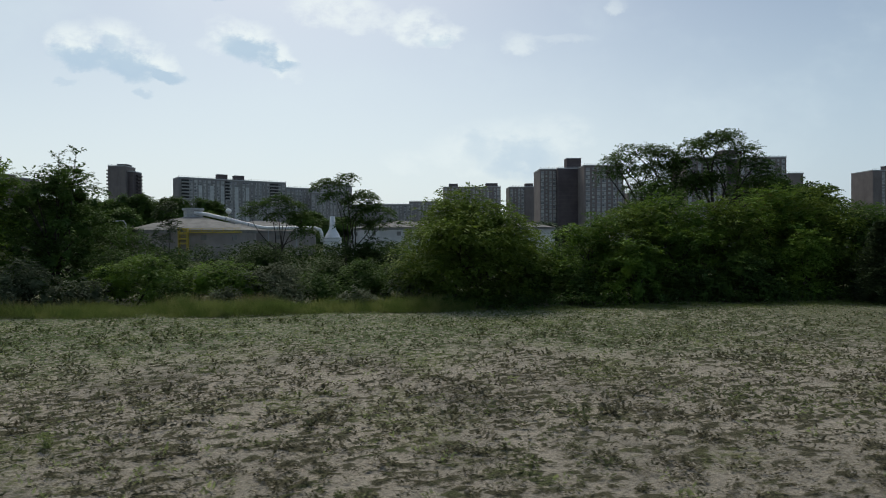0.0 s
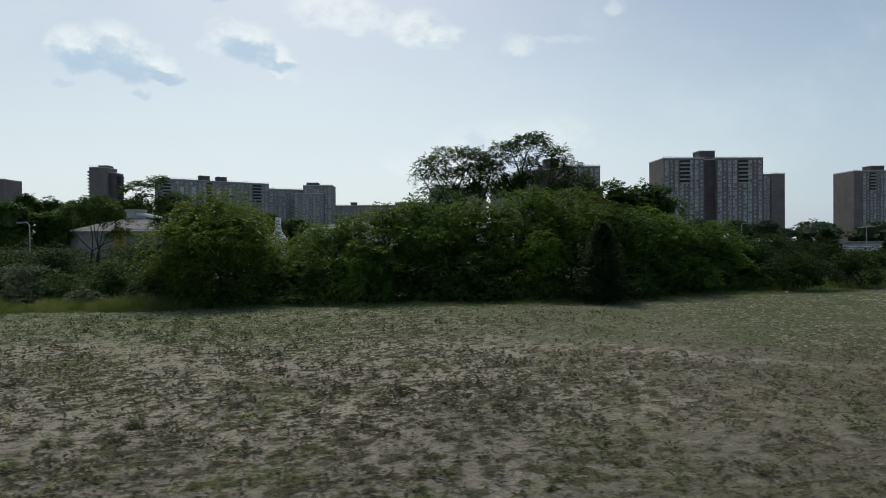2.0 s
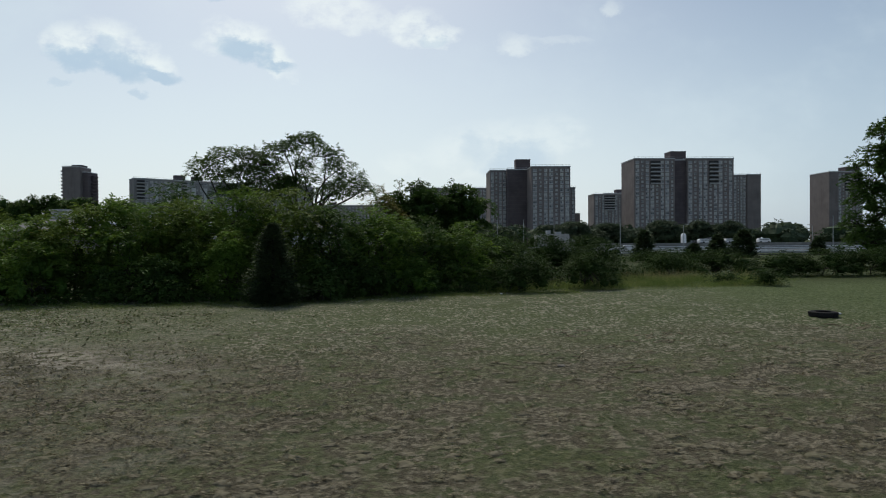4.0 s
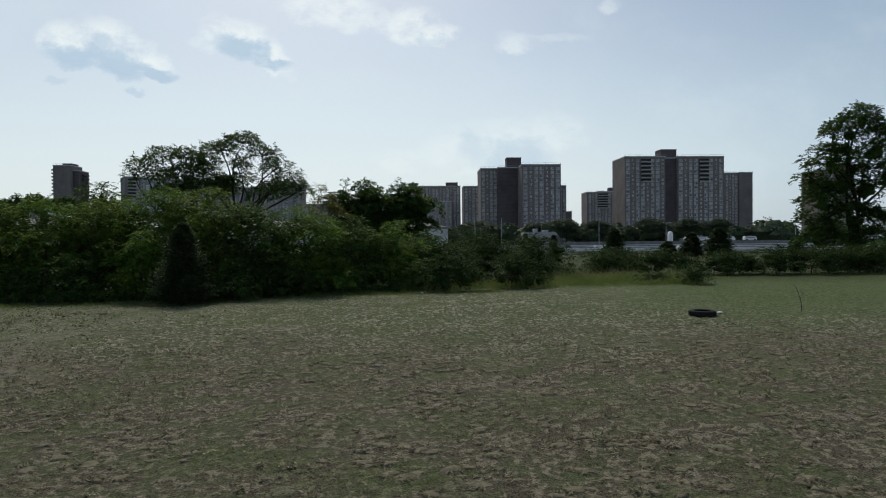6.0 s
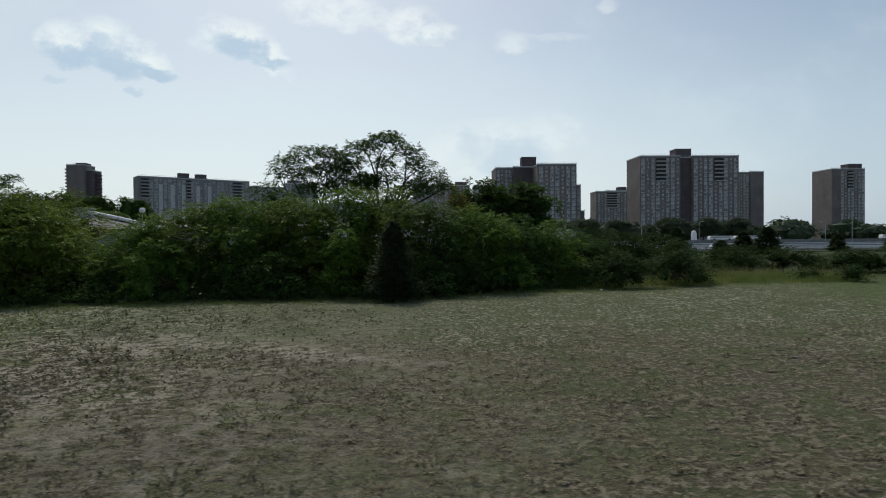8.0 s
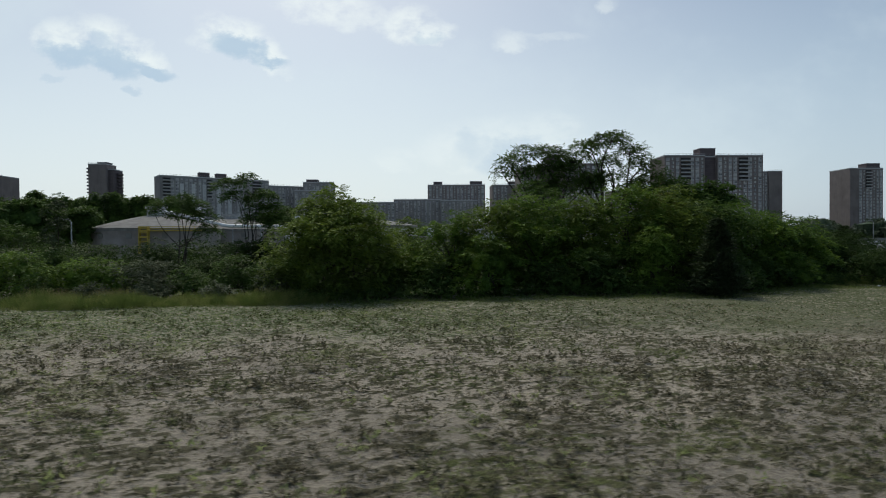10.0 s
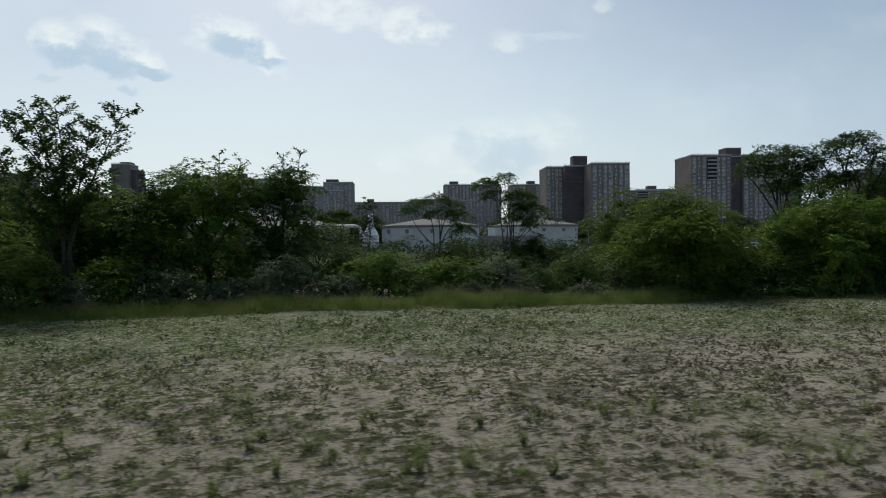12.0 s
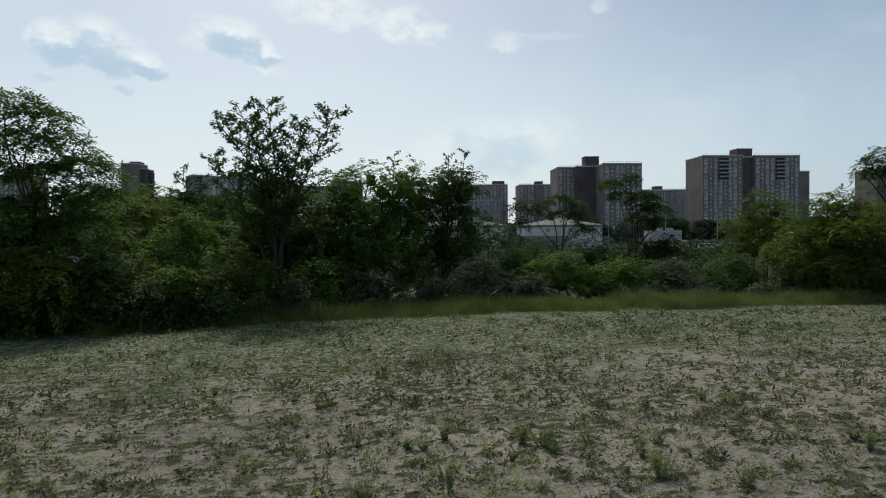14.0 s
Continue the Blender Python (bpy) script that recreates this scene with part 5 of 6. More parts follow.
B, K, Q = HAZED_BRICK, BRICK_DARK, BRICK_GREY
tower("large twin-winged brown brick apartment tower with balconies",
      [(177.6, 205.2, 402, 428, 58.6, B, (178, 205, 8)), (203.5, 215.2, 404.5, 426, 58.0, K, None), (213.6, 245.4, 402, 428, 58.6, B, (214, 245, 9))],
      penthouses=[(204.6, 215.4, 408, 418, 58, 64.2, K)], balconies=((188.4, 196.0, 402), (228.4, 236.1, 402)))
tower("brown brick apartment tower partly hidden by another", [(303, 315.2, 514, 538, 59.6, B, (304, 315, 4)), (315.2, 326.8, 512, 538, 59.8, B, None)])
tower("square brown brick apartment tower standing apart", [(382.2, 411.4, 505, 531, 61.2, B, (390, 411.2, 7))], penthouses=[(402, 414, 512, 522, 61, 66.2, K)], balconies=((395.8, 401.2, 505),))
tower("brown brick apartment tower with a dark stair core", [(82.6, 97.0, 419, 443, 53.0, B, (82.8, 94, 4)), (93.6, 108.0, 412, 430, 52.8, K, None), (107.0, 132.7, 395, 419, 52.6, B, (107.5, 132.4, 7)), (130, 143.6, 425, 446, 41.4, B, (133, 143.4, 4))],
      penthouses=[(99.8, 109.6, 413, 421, 52, 59.6, K)])
tower("low brick building between towers", [(149, 161.5, 480, 500, 25.6, B, None)])
tower("distant grey-brown apartment slab with balconies", [(218.6, 262, 640, 662, 53.4, B, (220, 262, 12))], balconies=((230, 242, 640),))
tower("brown brick tower with stacked end balconies", [(-242.6, -229.0, 482, 498, 64.0, B, None), (-230.0, -225.0, 485, 500, 60.2, K, None)], penthouses=[(-237.6, -230.4, 486, 495, 63.5, 65.8, K)],
      side_balconies=((-242.6, 484, 490, -2.4, 63.0, 8), (-225.0, 490, 498, 1.6, 59.4, 9)))
tower("brown brick apartment tower at the skyline's end", [(-362, -319.5, 500, 522, 57.0, B, (-361, -331, 9))], penthouses=[(-344, -334, 505, 515, 57, 60.5, K)])
slab = pose(-193.6, 484, -0.6, 0, 0, 35)
tower("long grey apartment slab with pale vertical panels", [(4, 92.5, 0, 18, 55.6, Q, (4.8, 92, 25))], slab, penthouses=[(36, 44, 6, 12, 55, 60.2, K), (50, 58, 6, 12, 55, 60.0, K)], balconies=((6, 12, 0), (40, 44, 0), (78, 86, 0)))
for off in (19.0, 28.0, 36.4, 48.0, 57.0):
    pan = Build().box(off, off + 2.8, -0.45, -0.02, 0, 50)
    part("stair_panel", pan, PALE_WALL, bpy.data.objects["apartment_building.008"])
tower("lower grey apartment slab joined to a taller one", [(0, 34, 0, 16, 51.5, Q, (0.5, 33.5, 9))], pose(-118, 537, -0.6, 0, 0, 28))
tower("grey stepped apartment block with balconies", [(-88.8, -63.4, 540, 562, 54.4, Q, (-88, -64, 7)), (-96, -70, 536, 541, 47, Q, (-95.5, -70.5, 8))], penthouses=[(-87, -77, 546, 556, 54, 57.4, K)])
tower("far low grey apartment slab", [(-72, -10, 600, 618, 40.2, Q, (-71.5, -10.5, 16))], penthouses=[(-55, -49, 605, 612, 40, 43.5, K)])
tower("distant grey apartment slab with roof houses", [(23.6, 84.6, 650, 674, 61.4, B, (24, 84, 16)), (-13, 36, 646, 664, 45.8, Q, (-12, 35, 12)), (36, 74.5, 630, 648, 43.6, Q, (36.5, 74, 10))],
      penthouses=[(29.8, 39.0, 655, 664, 61, 65.2, K), (69.5, 82.0, 655, 664, 61, 65.6, K)])
tower("brown brick tower beyond another tower", [(81.4, 96.0, 562, 584, 53.4, B, (82, 95.6, 4)), (95.8, 118.6, 560, 584, 53.4, B, (104, 118, 5))], penthouses=[(97.2, 104, 565, 573, 53, 56.8, K)])
tower("distant grey-brown slab with a stair tower", [(234, 251, 654, 674, 55.2, Q, (235, 250, 5)), (250, 283, 650, 674, 55.2, Q, (252, 282, 9))], penthouses=[(248, 257, 656, 664, 55, 59.4, K)])


# ---- tank yard ----
def tank(x, y, r, wall, rise, cap, label, skin):
    """A round tank with a low conical roof and a cap."""
    ob = thing("storage_tank", pose(x, y, -0.6), label, "storage tank", "round tanks in the yard")
    part("wall", Build().lathe([(r, 0), (r, wall)], 48), skin, ob, smooth=True)
    part("eave", Build().lathe([(r - 0.1, wall - 0.7), (r + 0.35, wall - 0.7), (r + 0.35, wall), (r - 0.1, wall)], 48, closed=True), ROOFING, ob)
    prof = [((r + 0.6) * (1 - q), wall + 0.02 + rise * (q + 0.25 * q * (1 - q))) for q in (0, 0.2, 0.4, 0.6, 0.8, 0.97)]
    part("roof", Build().lathe(prof + [(0.2, wall + rise)], 48), ROOFING, ob, smooth=True)
    if cap:
        part("cap", Build().lathe([(0.02, wall + rise + cap), (2.6, wall + rise + cap), (2.6, wall + rise + cap - 0.5), (2.2, wall + rise + cap - 0.5), (2.2, wall + rise - 0.8)], 20), GALV, ob)
    for k in range(5):
        w = -math.pi / 2 + (k - 2) * 0.5
        m = pose((r + 0.02) * math.cos(w), (r + 0.02) * math.sin(w), 0, 0, 0, math.degrees(w) + 90)
        part("vent", Build().box(-0.6, 0.6, -0.12, 0.1, wall - 2.4, wall - 1.2, m), ROOFING, ob)
    return ob


ta = tank(-55.4, 154, 15.0, 7.0, 3.8, 1.8, "round concrete tank with a domed grey roof and capped vent", TANK_WALL)
part("walkway", Build().box(2.6, 16.5, -16.2, -15.2, 6.2, 6.5).box(2.6, 16.5, -16.3, -16.22, 6.75, 6.86).box(2.6, 16.5, -16.3, -16.22, 7.2, 7.32), YELLOW, ta, "yellow steel walkway")
st = Build()
for k in range(2):
    st.box(2.6 + 1.9 * k, 2.8 + 1.9 * k, -16.35, -15.2, 1.2, 7.3)
for k in range(4):
    st.box(2.8, 4.5, -16.35, -16.2, 3.7 + 1.1 * k, 3.95 + 1.1 * k)
for k in range(9):
    st.box(2.9, 4.4, -16.1, -15.3, 3.7 + 0.34 * k, 3.78 + 0.34 * k)
part("stair", st, YELLOW, ta, "yellow stair tower")
for k in range(5):
    part("walkway_post", Build().box(5.4 + 2.4 * k, 5.5 + 2.4 * k, -16.3, -16.2, 6.3, 7.2), YELLOW, ta)
tank(-45, 181, 15.0, 7.2, 3.6, 1.0, "round concrete tank with a conical grey roof", TANK_WALL)
tank(-5.2, 193, 15.5, 8.1, 2.5, 0, "round white-walled tank with a shallow domed roof", PALE_WALL)
tank(34.3, 222, 15.4, 8.6, 2.8, 0, "round pale tank with a shallow domed roof", PALE_WALL)
low = thing("yard_wall", pose(19.5, 188, -0.6), "low grey concrete block beside the pale tanks", "building")
part("wall", Build().box(-10.5, 10.5, 0, 6, 0, 4.6), TANK_WALL, low)
part("coping", Build().box(-10.7, 10.7, -0.2, 6.2, 4.6, 4.85), CONCRETE, low)
part("roof_unit", Build().box(-6.5, -4.4, 2, 4, 4.85, 7.4), WHITE_STEEL, low)
for px in (-2.0, 3.5, 7.0):
    part("vent_pipe", Build().tube([(px, 3, 4.85), (px, 3, 7.0)], [0.14, 0.14], 8), GALV, low)

duct = thing("duct", pose(0, 0, 0), "white steel duct that slopes from a tank to a hopper", "duct")
part("pipe", Build().tube([(-54.6, 152.4, 10.9), (-52, 153, 10.5), (-46, 155.5, 9.0), (-40.4, 158, 7.4), (-39, 158.4, 7.15), (-32, 159.4, 7.05), (-26.2, 160, 7.0), (-25.0, 160, 6.6), (-24.6, 160, 5.6), (-24.5, 160, 3.4)], [0.46] * 10, 12), WHITE_STEEL, duct, smooth=True)
for px, py, top in ((-44, 156.4, 7.9), (-38, 158.5, 6.8), (-31, 159.5, 6.7)):
    part("support", Build().tube([(px, py, -0.7), (px, py, top)], [0.16, 0.16], 8), GALV, duct)
for px, py, z in ((-47.5, 154.9, 9.4), (-42.5, 157.0, 8.0), (-35.5, 158.9, 7.1), (-29.0, 159.7, 7.0)):
    part("flange", Build().tube([(px - 0.12, py, z + 0.03), (px + 0.12, py, z - 0.03)], [0.56, 0.56], 12), GALV, duct)
hop = thing("hopper", pose(-22.2, 163, -0.6), "white steel hopper with a square body and a tall tapered neck", "hopper")
part("body", Build().box(-2.1, 2.1, -2.1, 2.1, 1.2, 5.2), WHITE_STEEL, hop)
part("neck", Build().lathe([(2.05, 5.2), (1.75, 6.0), (1.0, 7.2), (0.78, 8.2), (0.66, 10.8), (0.02, 10.8)], 20), WHITE_STEEL, hop, smooth=True)
for k in range(5):
    part("stiffener", Build().box(-2.16, 2.16, -2.18, -2.1, 1.3 + 0.9 * k, 1.42 + 0.9 * k), GALV, hop)
for k in range(4):
    px, py = (-1.9 if k % 2 else 1.9), (-1.9 if k < 2 else 1.9)
    part("leg", Build().box(px - 0.15, px + 0.15, py - 0.15, py + 0.15, 0, 1.25), GALV, hop)
dish = thing("dish_mast", pose(-60.2, 197, -0.6), "white round dish on a tall grey mast", "dish")
part("mast", Build().tube([(0, 0, 0), (0, 0, 13.4)], [0.16, 0.1], 8), GALV, dish)
part("dish", Build().lathe([(0.02, 13.2), (0.55, 13.35), (0.9, 13.85), (0.92, 14.3), (0.6, 14.8), (0.02, 14.95)], 18), WHITE_STEEL, dish, smooth=True)


def lamp_post(x, y, h, arm, label="grey street lamp post with a curved arm"):
    ob = thing("street_lamp", pose(x, y, gz(x, y)), label, "street lamp", "lamp posts")
    part("pole", Build().tube([(0, 0, 0), (0, 0, h * 0.93)] + ([(0.25 * arm, 0, h), (arm, 0, h)] if arm else [(0, 0, h)]), [0.11, 0.085] + ([0.07, 0.06] if arm else [0.06]), 7), GALV, ob)
    if arm:
        part("lamp_head", Build().box(arm - 0.4, arm + 0.4, -0.14, 0.14, h - 0.14, h + 0.06), GALV, ob)


for x, y, h, arm in ((-41.2, 90, 7.0, -1.4), (84.3, 150, 9.6, 0), (139.2, 150, 10, 0), (52, 140, 9, 0), (58.5, 142, 9, 0), (118, 190, 9, 1.4), (170, 205, 9, -1.4), (66, 262, 9, 0)):
    lamp_post(x, y, h, arm)

# ---- road and vehicles beyond the scrub ----
tagged(part("road", Build().box(58, 420, 170, 245, -0.75, -0.52), ASPHALT), "grey asphalt road with several lanes", "road", kind="structure")


def guardrail(x0, x1, y, z, tall, label):
    ob = thing("guardrail", pose(0, y, z), label, "guardrail", "pale guardrails along the road")
    part("rail", Build().box(x0, x1, -0.06, 0.06, tall - 0.24, tall), WHITE_STEEL, ob)
    post = None
    for k in range(int((x1 - x0) / 6)):
        px = x0 + 3 + 6 * k
        if post is None:
            post = Build().box(-0.1, 0.1, 0.07, 0.2, 0, tall - 0.05).mesh("post")
            post.materials.append(GALV)
        p = new("post", post)
        p.parent = ob
        p.location.x = px


for x0, x1, y, z, tall in ((60, 300, 160, -0.6, 0.95), (62, 330, 178, -0.55, 1.1), (66, 360, 204, -0.55, 1.25), (70, 400, 228, -0.5, 1.45)):
    guardrail(x0, x1, y, z, tall, "long pale steel guardrail with posts")
tagged(part("embankment", Build().box(96, 420, 251, 300, -0.8, 1.9).box(96, 420, 250.4, 251.2, -0.8, 2.1), ROOFING), "grey retaining wall that carries an upper roadway", "retaining wall", "", "structure")
tagged(part("barrier_wall", Build().box(62, 330, 170, 170.4, -0.7, -0.1), CONCRETE), "low concrete barrier wall beside the road", "barrier wall", "", "structure")
tagged(part("verge", Build().box(60, 330, 150, 152, -0.8, -0.42), RECESS), "dark kerb strip along the verge", "kerb", "", "structure")


def vehicle(x, y, long, tall, label, name="bus", wide=2.5, z=-0.52):
    ob = thing(name, pose(x, y, z), label, name, "vehicles on the road")
    b = Build()
    n = 0.18 * tall
    prof = [(-long / 2, 0.35), (-long / 2, tall * 0.62), (-long / 2 + n, tall), (long / 2 - n * 2, tall), (long / 2, tall * 0.55), (long / 2, 0.35)]
    for yy in (-wide / 2, wide / 2):
        b.v += [(px, yy, pz) for px, pz in prof]
    k = len(prof)
    b.f += [tuple(range(k)), tuple(reversed(range(k, 2 * k)))] + [(i, i + k, (i + 1) % k + k, (i + 1) % k) for i in range(k)]
    part("body", b, CAR_PAINT, ob)
    part("window", Build().box(-long * 0.42, long * 0.36, -wide / 2 - 0.03, -wide / 2 + 0.02, tall * 0.58, tall * 0.84), PANE, ob)
    for px in (-long * 0.32, long * 0.32):
        wh = Build().tube([(px, -wide / 2 - 0.04, 0.42), (px, wide / 2 + 0.04, 0.42)], [0.42, 0.42], 14)
        part("wheel", wh, RUBBER, ob)


for x, y in ((158.5, 256), (169.8, 256), (236, 257)):
    vehicle(x, y, 10.4, 1.95, "white bus on the upper roadway", z=1.9)
vehicle(182, 256, 5.4, 2.0, "white van on the upper roadway", "van", 1.9, 1.9)
vehicle(114, 230, 4.4, 2.1, "white van parked below the upper roadway", "van", 1.9, 2.3 - 2.82)
for x, y in ((104, 214), (124, 190), (188, 192), (210, 210)):
    vehicle(x, y, 4.6, 1.45, "white car on the road", "car", 1.8)
box = thing("utility_building", pose(92, 262, -0.6), "low pale utility block with rooftop equipment", "building")
part("wall", Build().box(-7, 7, 0, 8, 0, 7.0), CONCRETE, box)
part("roof_unit", Build().box(-2.6, -0.8, 2, 4, 7.0, 8.6), GALV, box)
part("roof_unit", Build().box(1.5, 4.0, 2, 4, 7.0, 8.0), GALV, box)
part("mast", Build().tube([(1.0, 3, 7), (1.0, 3, 14)], [0.12, 0.06], 6), GALV, box)
wt = thing("water_tank", pose(149.6, 262, 1.9), "small white upright tank", "tank")
part("body", Build().lathe([(1.15, 0), (1.15, 3.2), (0.8, 4.2), (0.05, 4.5)], 18), WHITE_STEEL, wt, smooth=True)
shed = thing("shed", pose(-50.6, 58, 0), "small pale windowless shed behind trees", "shed")
part("wall", Build().box(-2.4, 2.4, 0, 4, -0.4, 6.4), CONCRETE, shed)
part("roof", Build().box(-2.6, 2.6, -0.2, 4.2, 6.4, 6.65), ROOFING, shed)

# ---- things in the field ----
tyre = thing("tyre", pose(50.2, 22.35, float(gz(50.2, 22.35)) - 0.02), "old black truck tyre lying flat in the field", "tyre")
prof = [(0.30, 0.05), (0.31, 0.02), (0.42, 0.0), (0.495, 0.03), (0.515, 0.07), (0.515, 0.19), (0.495, 0.225), (0.42, 0.25), (0.31, 0.235), (0.30, 0.21), (0.34, 0.19), (0.45, 0.17), (0.45, 0.10), (0.34, 0.08)]
part("casing", Build().lathe(prof, 48, closed=True), RUBBER, tyre, smooth=True)
lug = Build().box(-0.018, 0.018, 0.50, 0.528, 0.05, 0.21).mesh("tread_block")
lug.materials.append(RUBBER)
for k in range(36):
    o = new("tread_block", lug)
    o.parent = tyre
    o.matrix_basis = pose(0, 0, 0, 0, 0, k * 10)

twig = thing("sapling", pose(54.9, 23.2, float(gz(54.9, 23.2))), "thin bare brown sapling with a tuft at its foot", "sapling")
part("stem", Build().tube([(0, 0, -0.05), (-0.04, 0, 0.4), (-0.16, 0.02, 0.85), (-0.3, 0.02, 1.15)], [0.016, 0.013, 0.010, 0.006], 5).tube([(-0.08, 0, 0.55), (0.02, 0.02, 0.75), (0.04, 0.02, 0.9)], [0.008, 0.006, 0.004], 4), BARK, twig)


def weed(x, y, h, w, seed, label, mat=None, name="weed", group="weeds in the sand"):
    """Upright stems with small alternate leaves."""
    rng = np.random.default_rng(seed)
    ob = thing(name, pose(x, y, float(gz(x, y))), label, "weed", group)
    b = Build()
    n = rng.integers(9, 15)
    co = []
    for k in range(n):
        a, r = rng.uniform(0, 2 * math.pi), w * rng.uniform(0.1, 0.5)
        top = np.array([math.cos(a) * r, math.sin(a) * r, h * rng.uniform(0.55, 1.0)])
        foot = np.array([top[0] * 0.25, top[1] * 0.25, -0.02])
        b.tube([tuple(foot), tuple(foot * 0.4 + top * 0.6 + np.array([0, 0, 0.02])), tuple(top)], [0.004, 0.003, 0.002], 4, cap=False)
        m = 44
        s = rng.uniform(0.06, 1.0, m)
        base = foot + (top - foot) * s[:, None]
        d = rng.normal(0, 1, (m, 3))
        d[:, 2] = rng.uniform(-0.3, 0.6, m)
        size = rng.uniform(0.022, 0.05, m) * (0.7 + h)
        co.append(leaf_quads(base, unit(d), unit(np.array([0, 0, 1.0]) + rng.normal(0, 0.4, (m, 3))), size, size * 0.45))
    tagged(part("stem", b, mat or WEED, ob), kind="stuff")
    part("leaves", quads("leaves", np.concatenate(co)), mat or WEED, ob)
    return ob


for i, (x, y, h, w) in enumerate(((-18.9, 8.8, 0.42, 0.7), (-18.1, 8.75, 0.36, 0.4), (-14.5, 11.0, 0.34, 0.75), (-14.9, 11.3, 0.3, 0.5), (-7.4, 9.9, 0.26, 0.4), (-6.3, 10.1, 0.45, 0.35), (-1.6, 6.5, 0.38, 0.3), (-4.6, 7.2, 0.38, 0.45), (-4.3, 10.3, 0.34, 0.5),
                                   (-23.3, 10.4, 0.22, 0.4), (-17.5, 7.3, 0.42, 0.45), (-23.6, 8.2, 0.26, 0.5), (-19.2, 8.9, 0.36, 0.4), (-12.7, 8.0, 0.34, 0.6), (-10.9, 7.7, 0.30, 0.8), (-16.4, 7.0, 0.36, 0.4), (-20.6, 7.6, 0.3, 0.5), (-22.0, 9.2, 0.3, 0.5), (-21.6, 12.4, 0.24, 0.5), (-25.6, 13.0, 0.24, 0.4))):
    weed(x, y, h, w, 400 + i, "leafy green weed growing from bare sand")


near_weeds = np.random.default_rng(44)
for i in range(26):
    x = near_weeds.uniform(-23.5, -9.0)
    weed(x, near_weeds.uniform(6.2, 9.4), near_weeds.uniform(0.16, 0.34), near_weeds.uniform(0.2, 0.4), 450 + i, "pale green upright weed growing from bare sand")


def small_weeds():
    rng = np.random.default_rng(15)
    n = 6000
    x, y = rng.uniform(-42, 14, n), rng.uniform(4, 26, n)
    keep = rng.random(n) < np.clip(0.45 + 0.6 * wave(x + 20, y, 0.6) + np.clip((-x - 8) / 20, 0, 0.4), 0.03, 1)
    x, y = x[keep], y[keep]
    n, m = len(x), 9
    h = np.repeat(rng.uniform(0.06, 0.22, n) * np.where(y < 10.5, 1.0, 0.75), m)
    base = np.repeat(np.stack([x, y, gz(x, y)], 1), m, 0) + rng.normal(0, 1, (n * m, 3)) * np.array([0.06, 0.06, 0])
    base[:, 2] += h * rng.random(n * m) * 0.8
    d = rng.normal(0, 0.8, (n * m, 3))
    d[:, 2] = np.abs(d[:, 2]) * 0.5 + np.repeat(np.where(y < 10.5, 0.5, 0.12), m)
    size = h * rng.uniform(0.35, 0.7, n * m)
    tagged(part("small_weeds", quads("small_weeds", leaf_quads(base, unit(d), unit(rng.normal(0, 1, (n * m, 3))), size, size * 0.35)), WEED), "small green weeds dotted over the sand", "weeds", kind="stuff")


small_weeds()


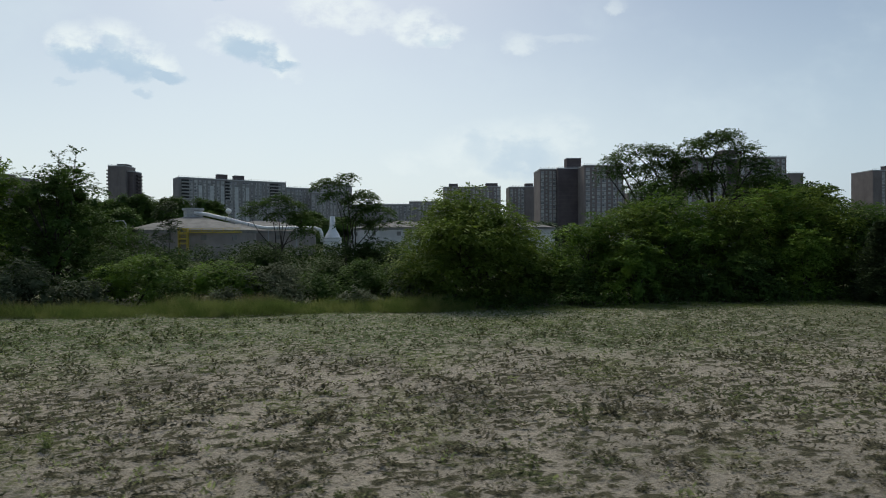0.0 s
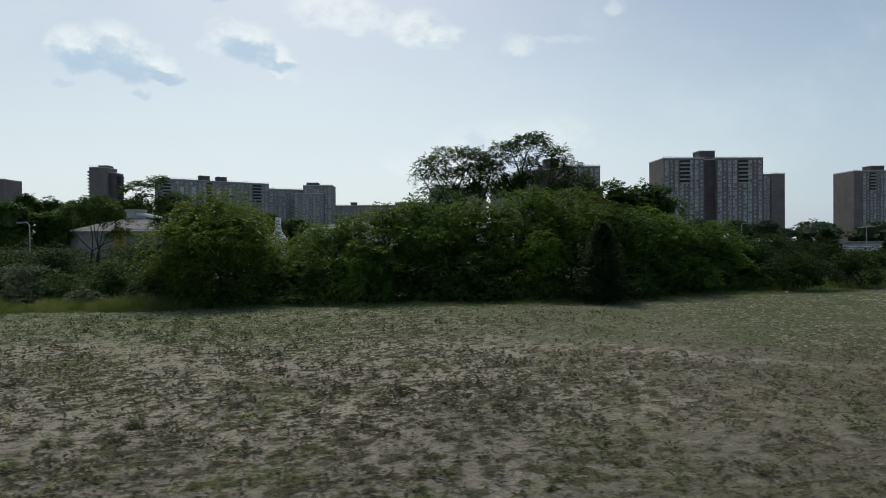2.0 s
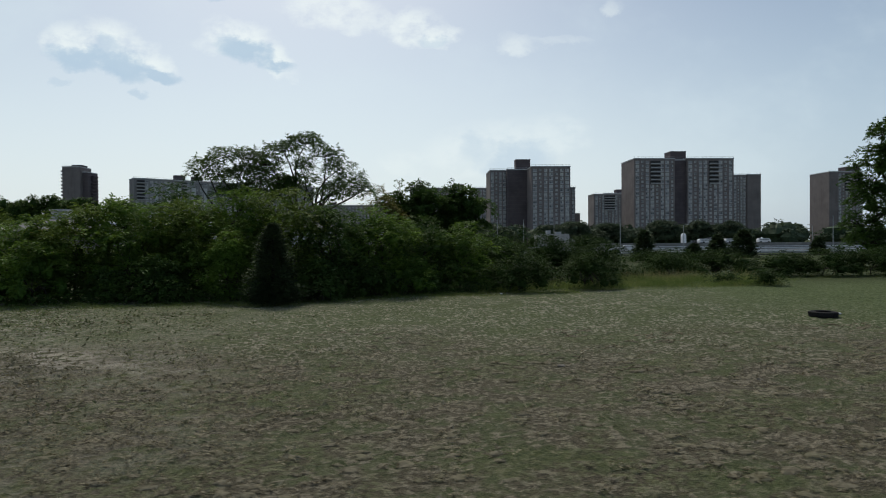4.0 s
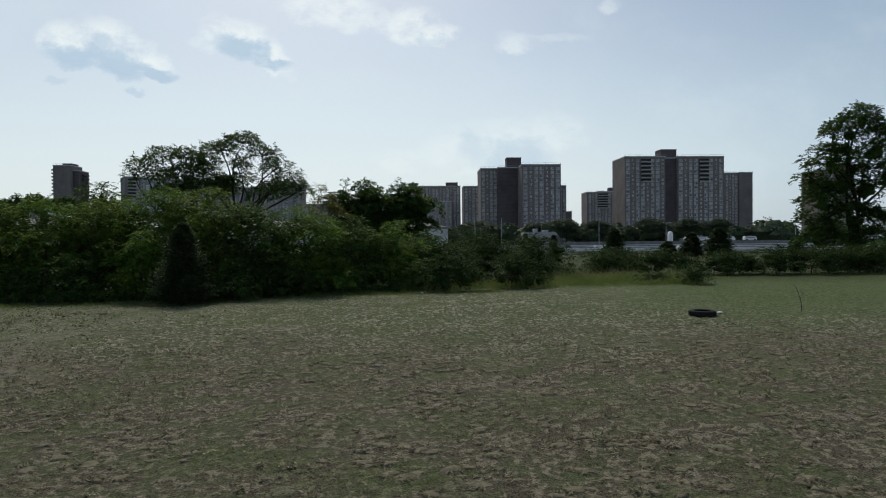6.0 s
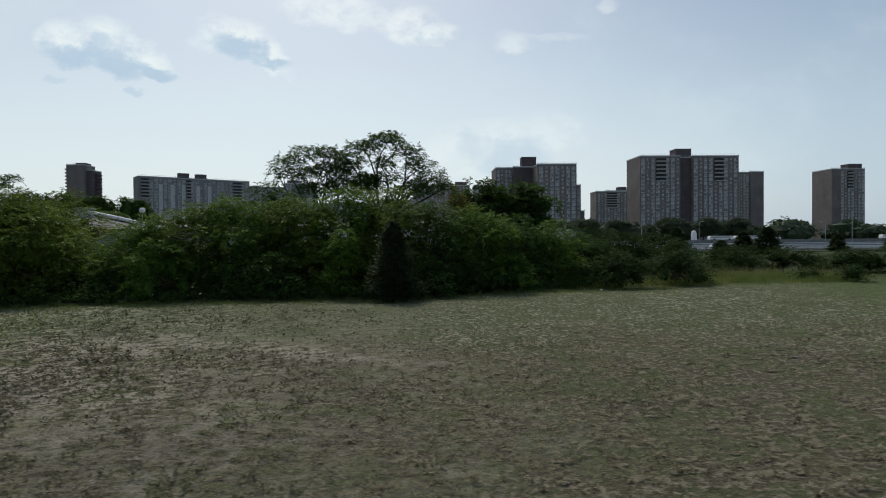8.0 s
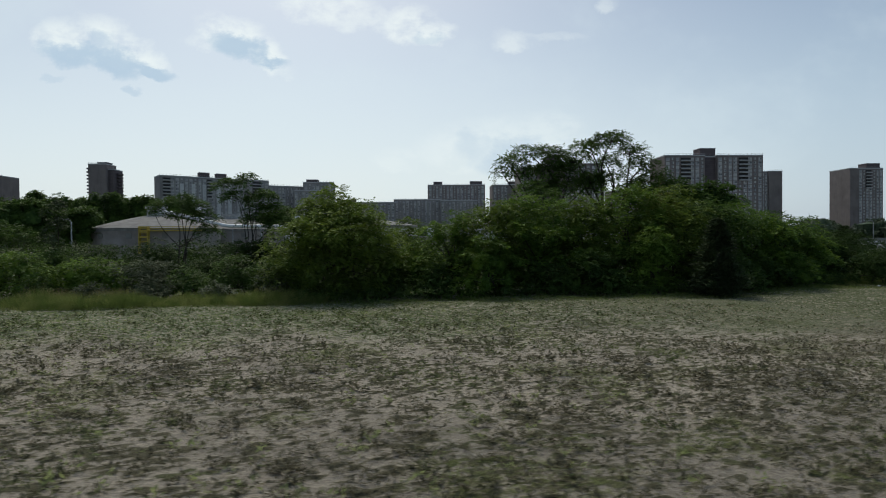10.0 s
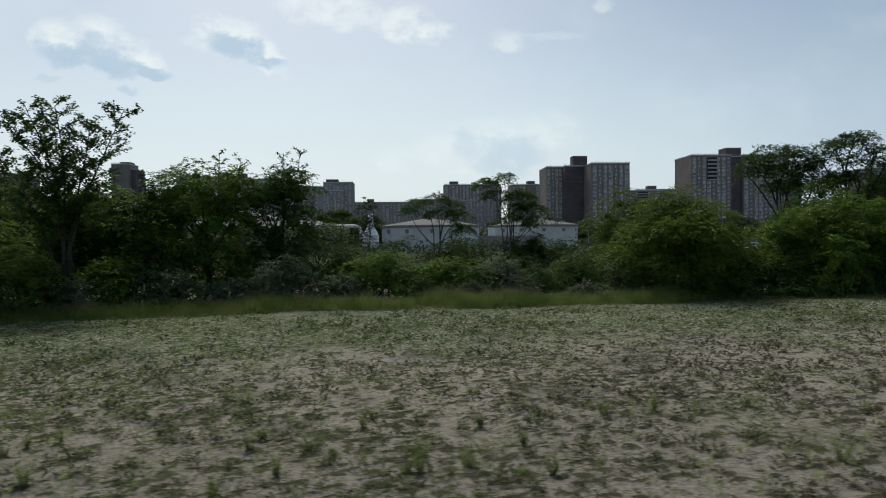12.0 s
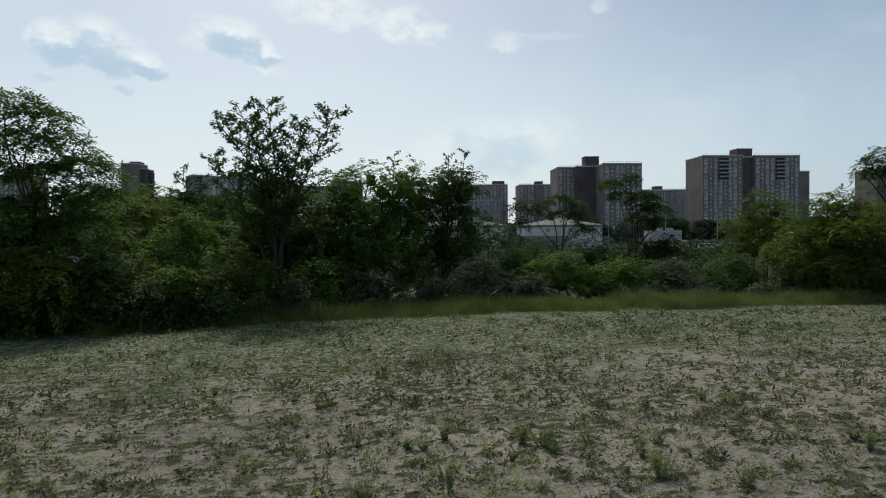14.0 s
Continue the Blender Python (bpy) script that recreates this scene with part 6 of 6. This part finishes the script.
def straw_tufts():
    """Flattened tussocks of straw in clusters on the eastern part of the field: low domes with a fringe of dead blades."""
    rng = np.random.default_rng(16)
    n = 7000
    x, y = rng.uniform(23, 64, n), 5.5 + 15 * rng.random(n) ** 1.3
    share = np.clip(0.22 + 0.55 * wave(x * 1.2, y * 1.4, 0.8) + 0.35 * wave(x, y, 2.1), 0.02, 0.9) * np.clip((x - 24) / 14, 0.05, 1)
    keep = (rng.random(n) < share) & (np.abs(x - 38) < 12 + y * 0.9)
    x, y = x[keep], y[keep]
    n, sides = len(x), 10
    r = 0.06 + 0.13 * rng.random(n) ** 1.4
    a = 2 * math.pi * np.arange(sides) / sides
    domes = []
    for ring, (q0, z0, q1, z1) in enumerate(((1.0, -0.15, 0.80, 0.60), (0.80, 0.60, 0.40, 0.95), (0.40, 0.95, 0.0, 1.0))):
        wob = 1 + 0.22 * np.sin(a * 2 + rng.uniform(0, 6.28, (n, 1))) + 0.14 * np.sin(a * 3 + rng.uniform(0, 6.28, (n, 1))) if ring == 0 else wob
        rise = (0.014 + 0.13 * r)[:, None]
        px0, py0 = x[:, None] + np.cos(a) * r[:, None] * wob * q0, y[:, None] + np.sin(a) * r[:, None] * wob * q0 * 0.8
        px1, py1 = x[:, None] + np.cos(a) * r[:, None] * wob * q1, y[:, None] + np.sin(a) * r[:, None] * wob * q1 * 0.8
        g = gz(x, y)[:, None]
        lo, hi = np.stack([px0, py0, g + rise * z0 + 0 * px0], -1), np.stack([px1, py1, g + rise * z1 + 0 * px1], -1)
        domes.append(np.stack([lo, np.roll(lo, -1, 1), np.roll(hi, -1, 1), hi], 2).reshape(-1, 4, 3))
    m = 20
    b = rng.uniform(0, 2 * math.pi, (n, m))
    q = rng.random((n, m)) ** 0.5
    rise = (0.014 + 0.13 * r)[:, None] * (1 - 0.7 * q ** 2)
    base = np.stack([x[:, None] + np.cos(b) * r[:, None] * q * 0.9, y[:, None] + np.sin(b) * r[:, None] * q * 0.72, gz(x, y)[:, None] + rise], -1).reshape(-1, 3)
    way = np.stack([np.cos(b), np.sin(b), rng.uniform(-0.25, 0.35, (n, m))], -1).reshape(-1, 3) + rng.normal(0, 0.45, (n * m, 3)) * np.array([1, 1, 0.4])
    size = np.repeat(r, m) * rng.uniform(0.4, 1.0, n * m)
    blades = leaf_quads(base, unit(way), unit(np.array([0, 0, 1.0]) + rng.normal(0, 0.35, (n * m, 3))), size, 0.012 + size * 0.10)
    k = Mat("straw", 0.85, spec=0.2)
    tone = k.noise(1.1, 3)
    c = k.mix(k.ramp(k.island(), 0.0, 1.0), (0.115, 0.102, 0.068), (0.255, 0.225, 0.155))
    k.colour(k.mix(k.math("MULTIPLY", k.ramp(tone, 0.45, 0.65), 0.5), c, (0.180, 0.172, 0.096)))
    k.translucent((0.20, 0.175, 0.12), 0.25)
    tagged(part("straw_tussocks", quads("straw_tussocks", np.concatenate(domes + [blades])), k.m), "flattened tan straw tussocks on dry turf", "tussocks", kind="stuff")


straw_tufts()


def lump(x, y, r, mat, label, name, seed, flat=0.6):
    rng = np.random.default_rng(seed)
    bm = bmesh.new()
    bmesh.ops.create_icosphere(bm, subdivisions=2, radius=r)
    for v in bm.verts:
        v.co *= 1 + 0.25 * noise.noise(v.co * (2.2 / r) + Vector(rng.uniform(0, 9, 3)))
        v.co.z = max(v.co.z * flat, -0.25 * r)
    me = bpy.data.meshes.new(name)
    bm.to_mesh(me)
    bm.free()
    me.shade_smooth()
    ob = part(name, me, mat)
    ob.matrix_world = pose(x, y, float(gz(x, y)) + 0.2 * r)
    tagged(ob, label, name)


lump(11.3, 32.2, 0.32, STONE, "pale rounded boulder at the thicket's foot", "boulder", 1, 0.9)
lump(38.9, 35.6, 0.11, LITTER, "crumpled white litter at the field's edge", "litter", 2)
lump(51.2, 22.9, 0.13, LITTER, "crumpled white litter beside an old tyre", "litter", 3, 0.4)
lump(37.6, 14.0, 0.11, CLAY, "flat grey-brown stone in dry turf", "stone", 5, 0.3)
lump(-28.0, 24.2, 0.10, LITTER, "scrap of white litter in the grass", "litter", 6)
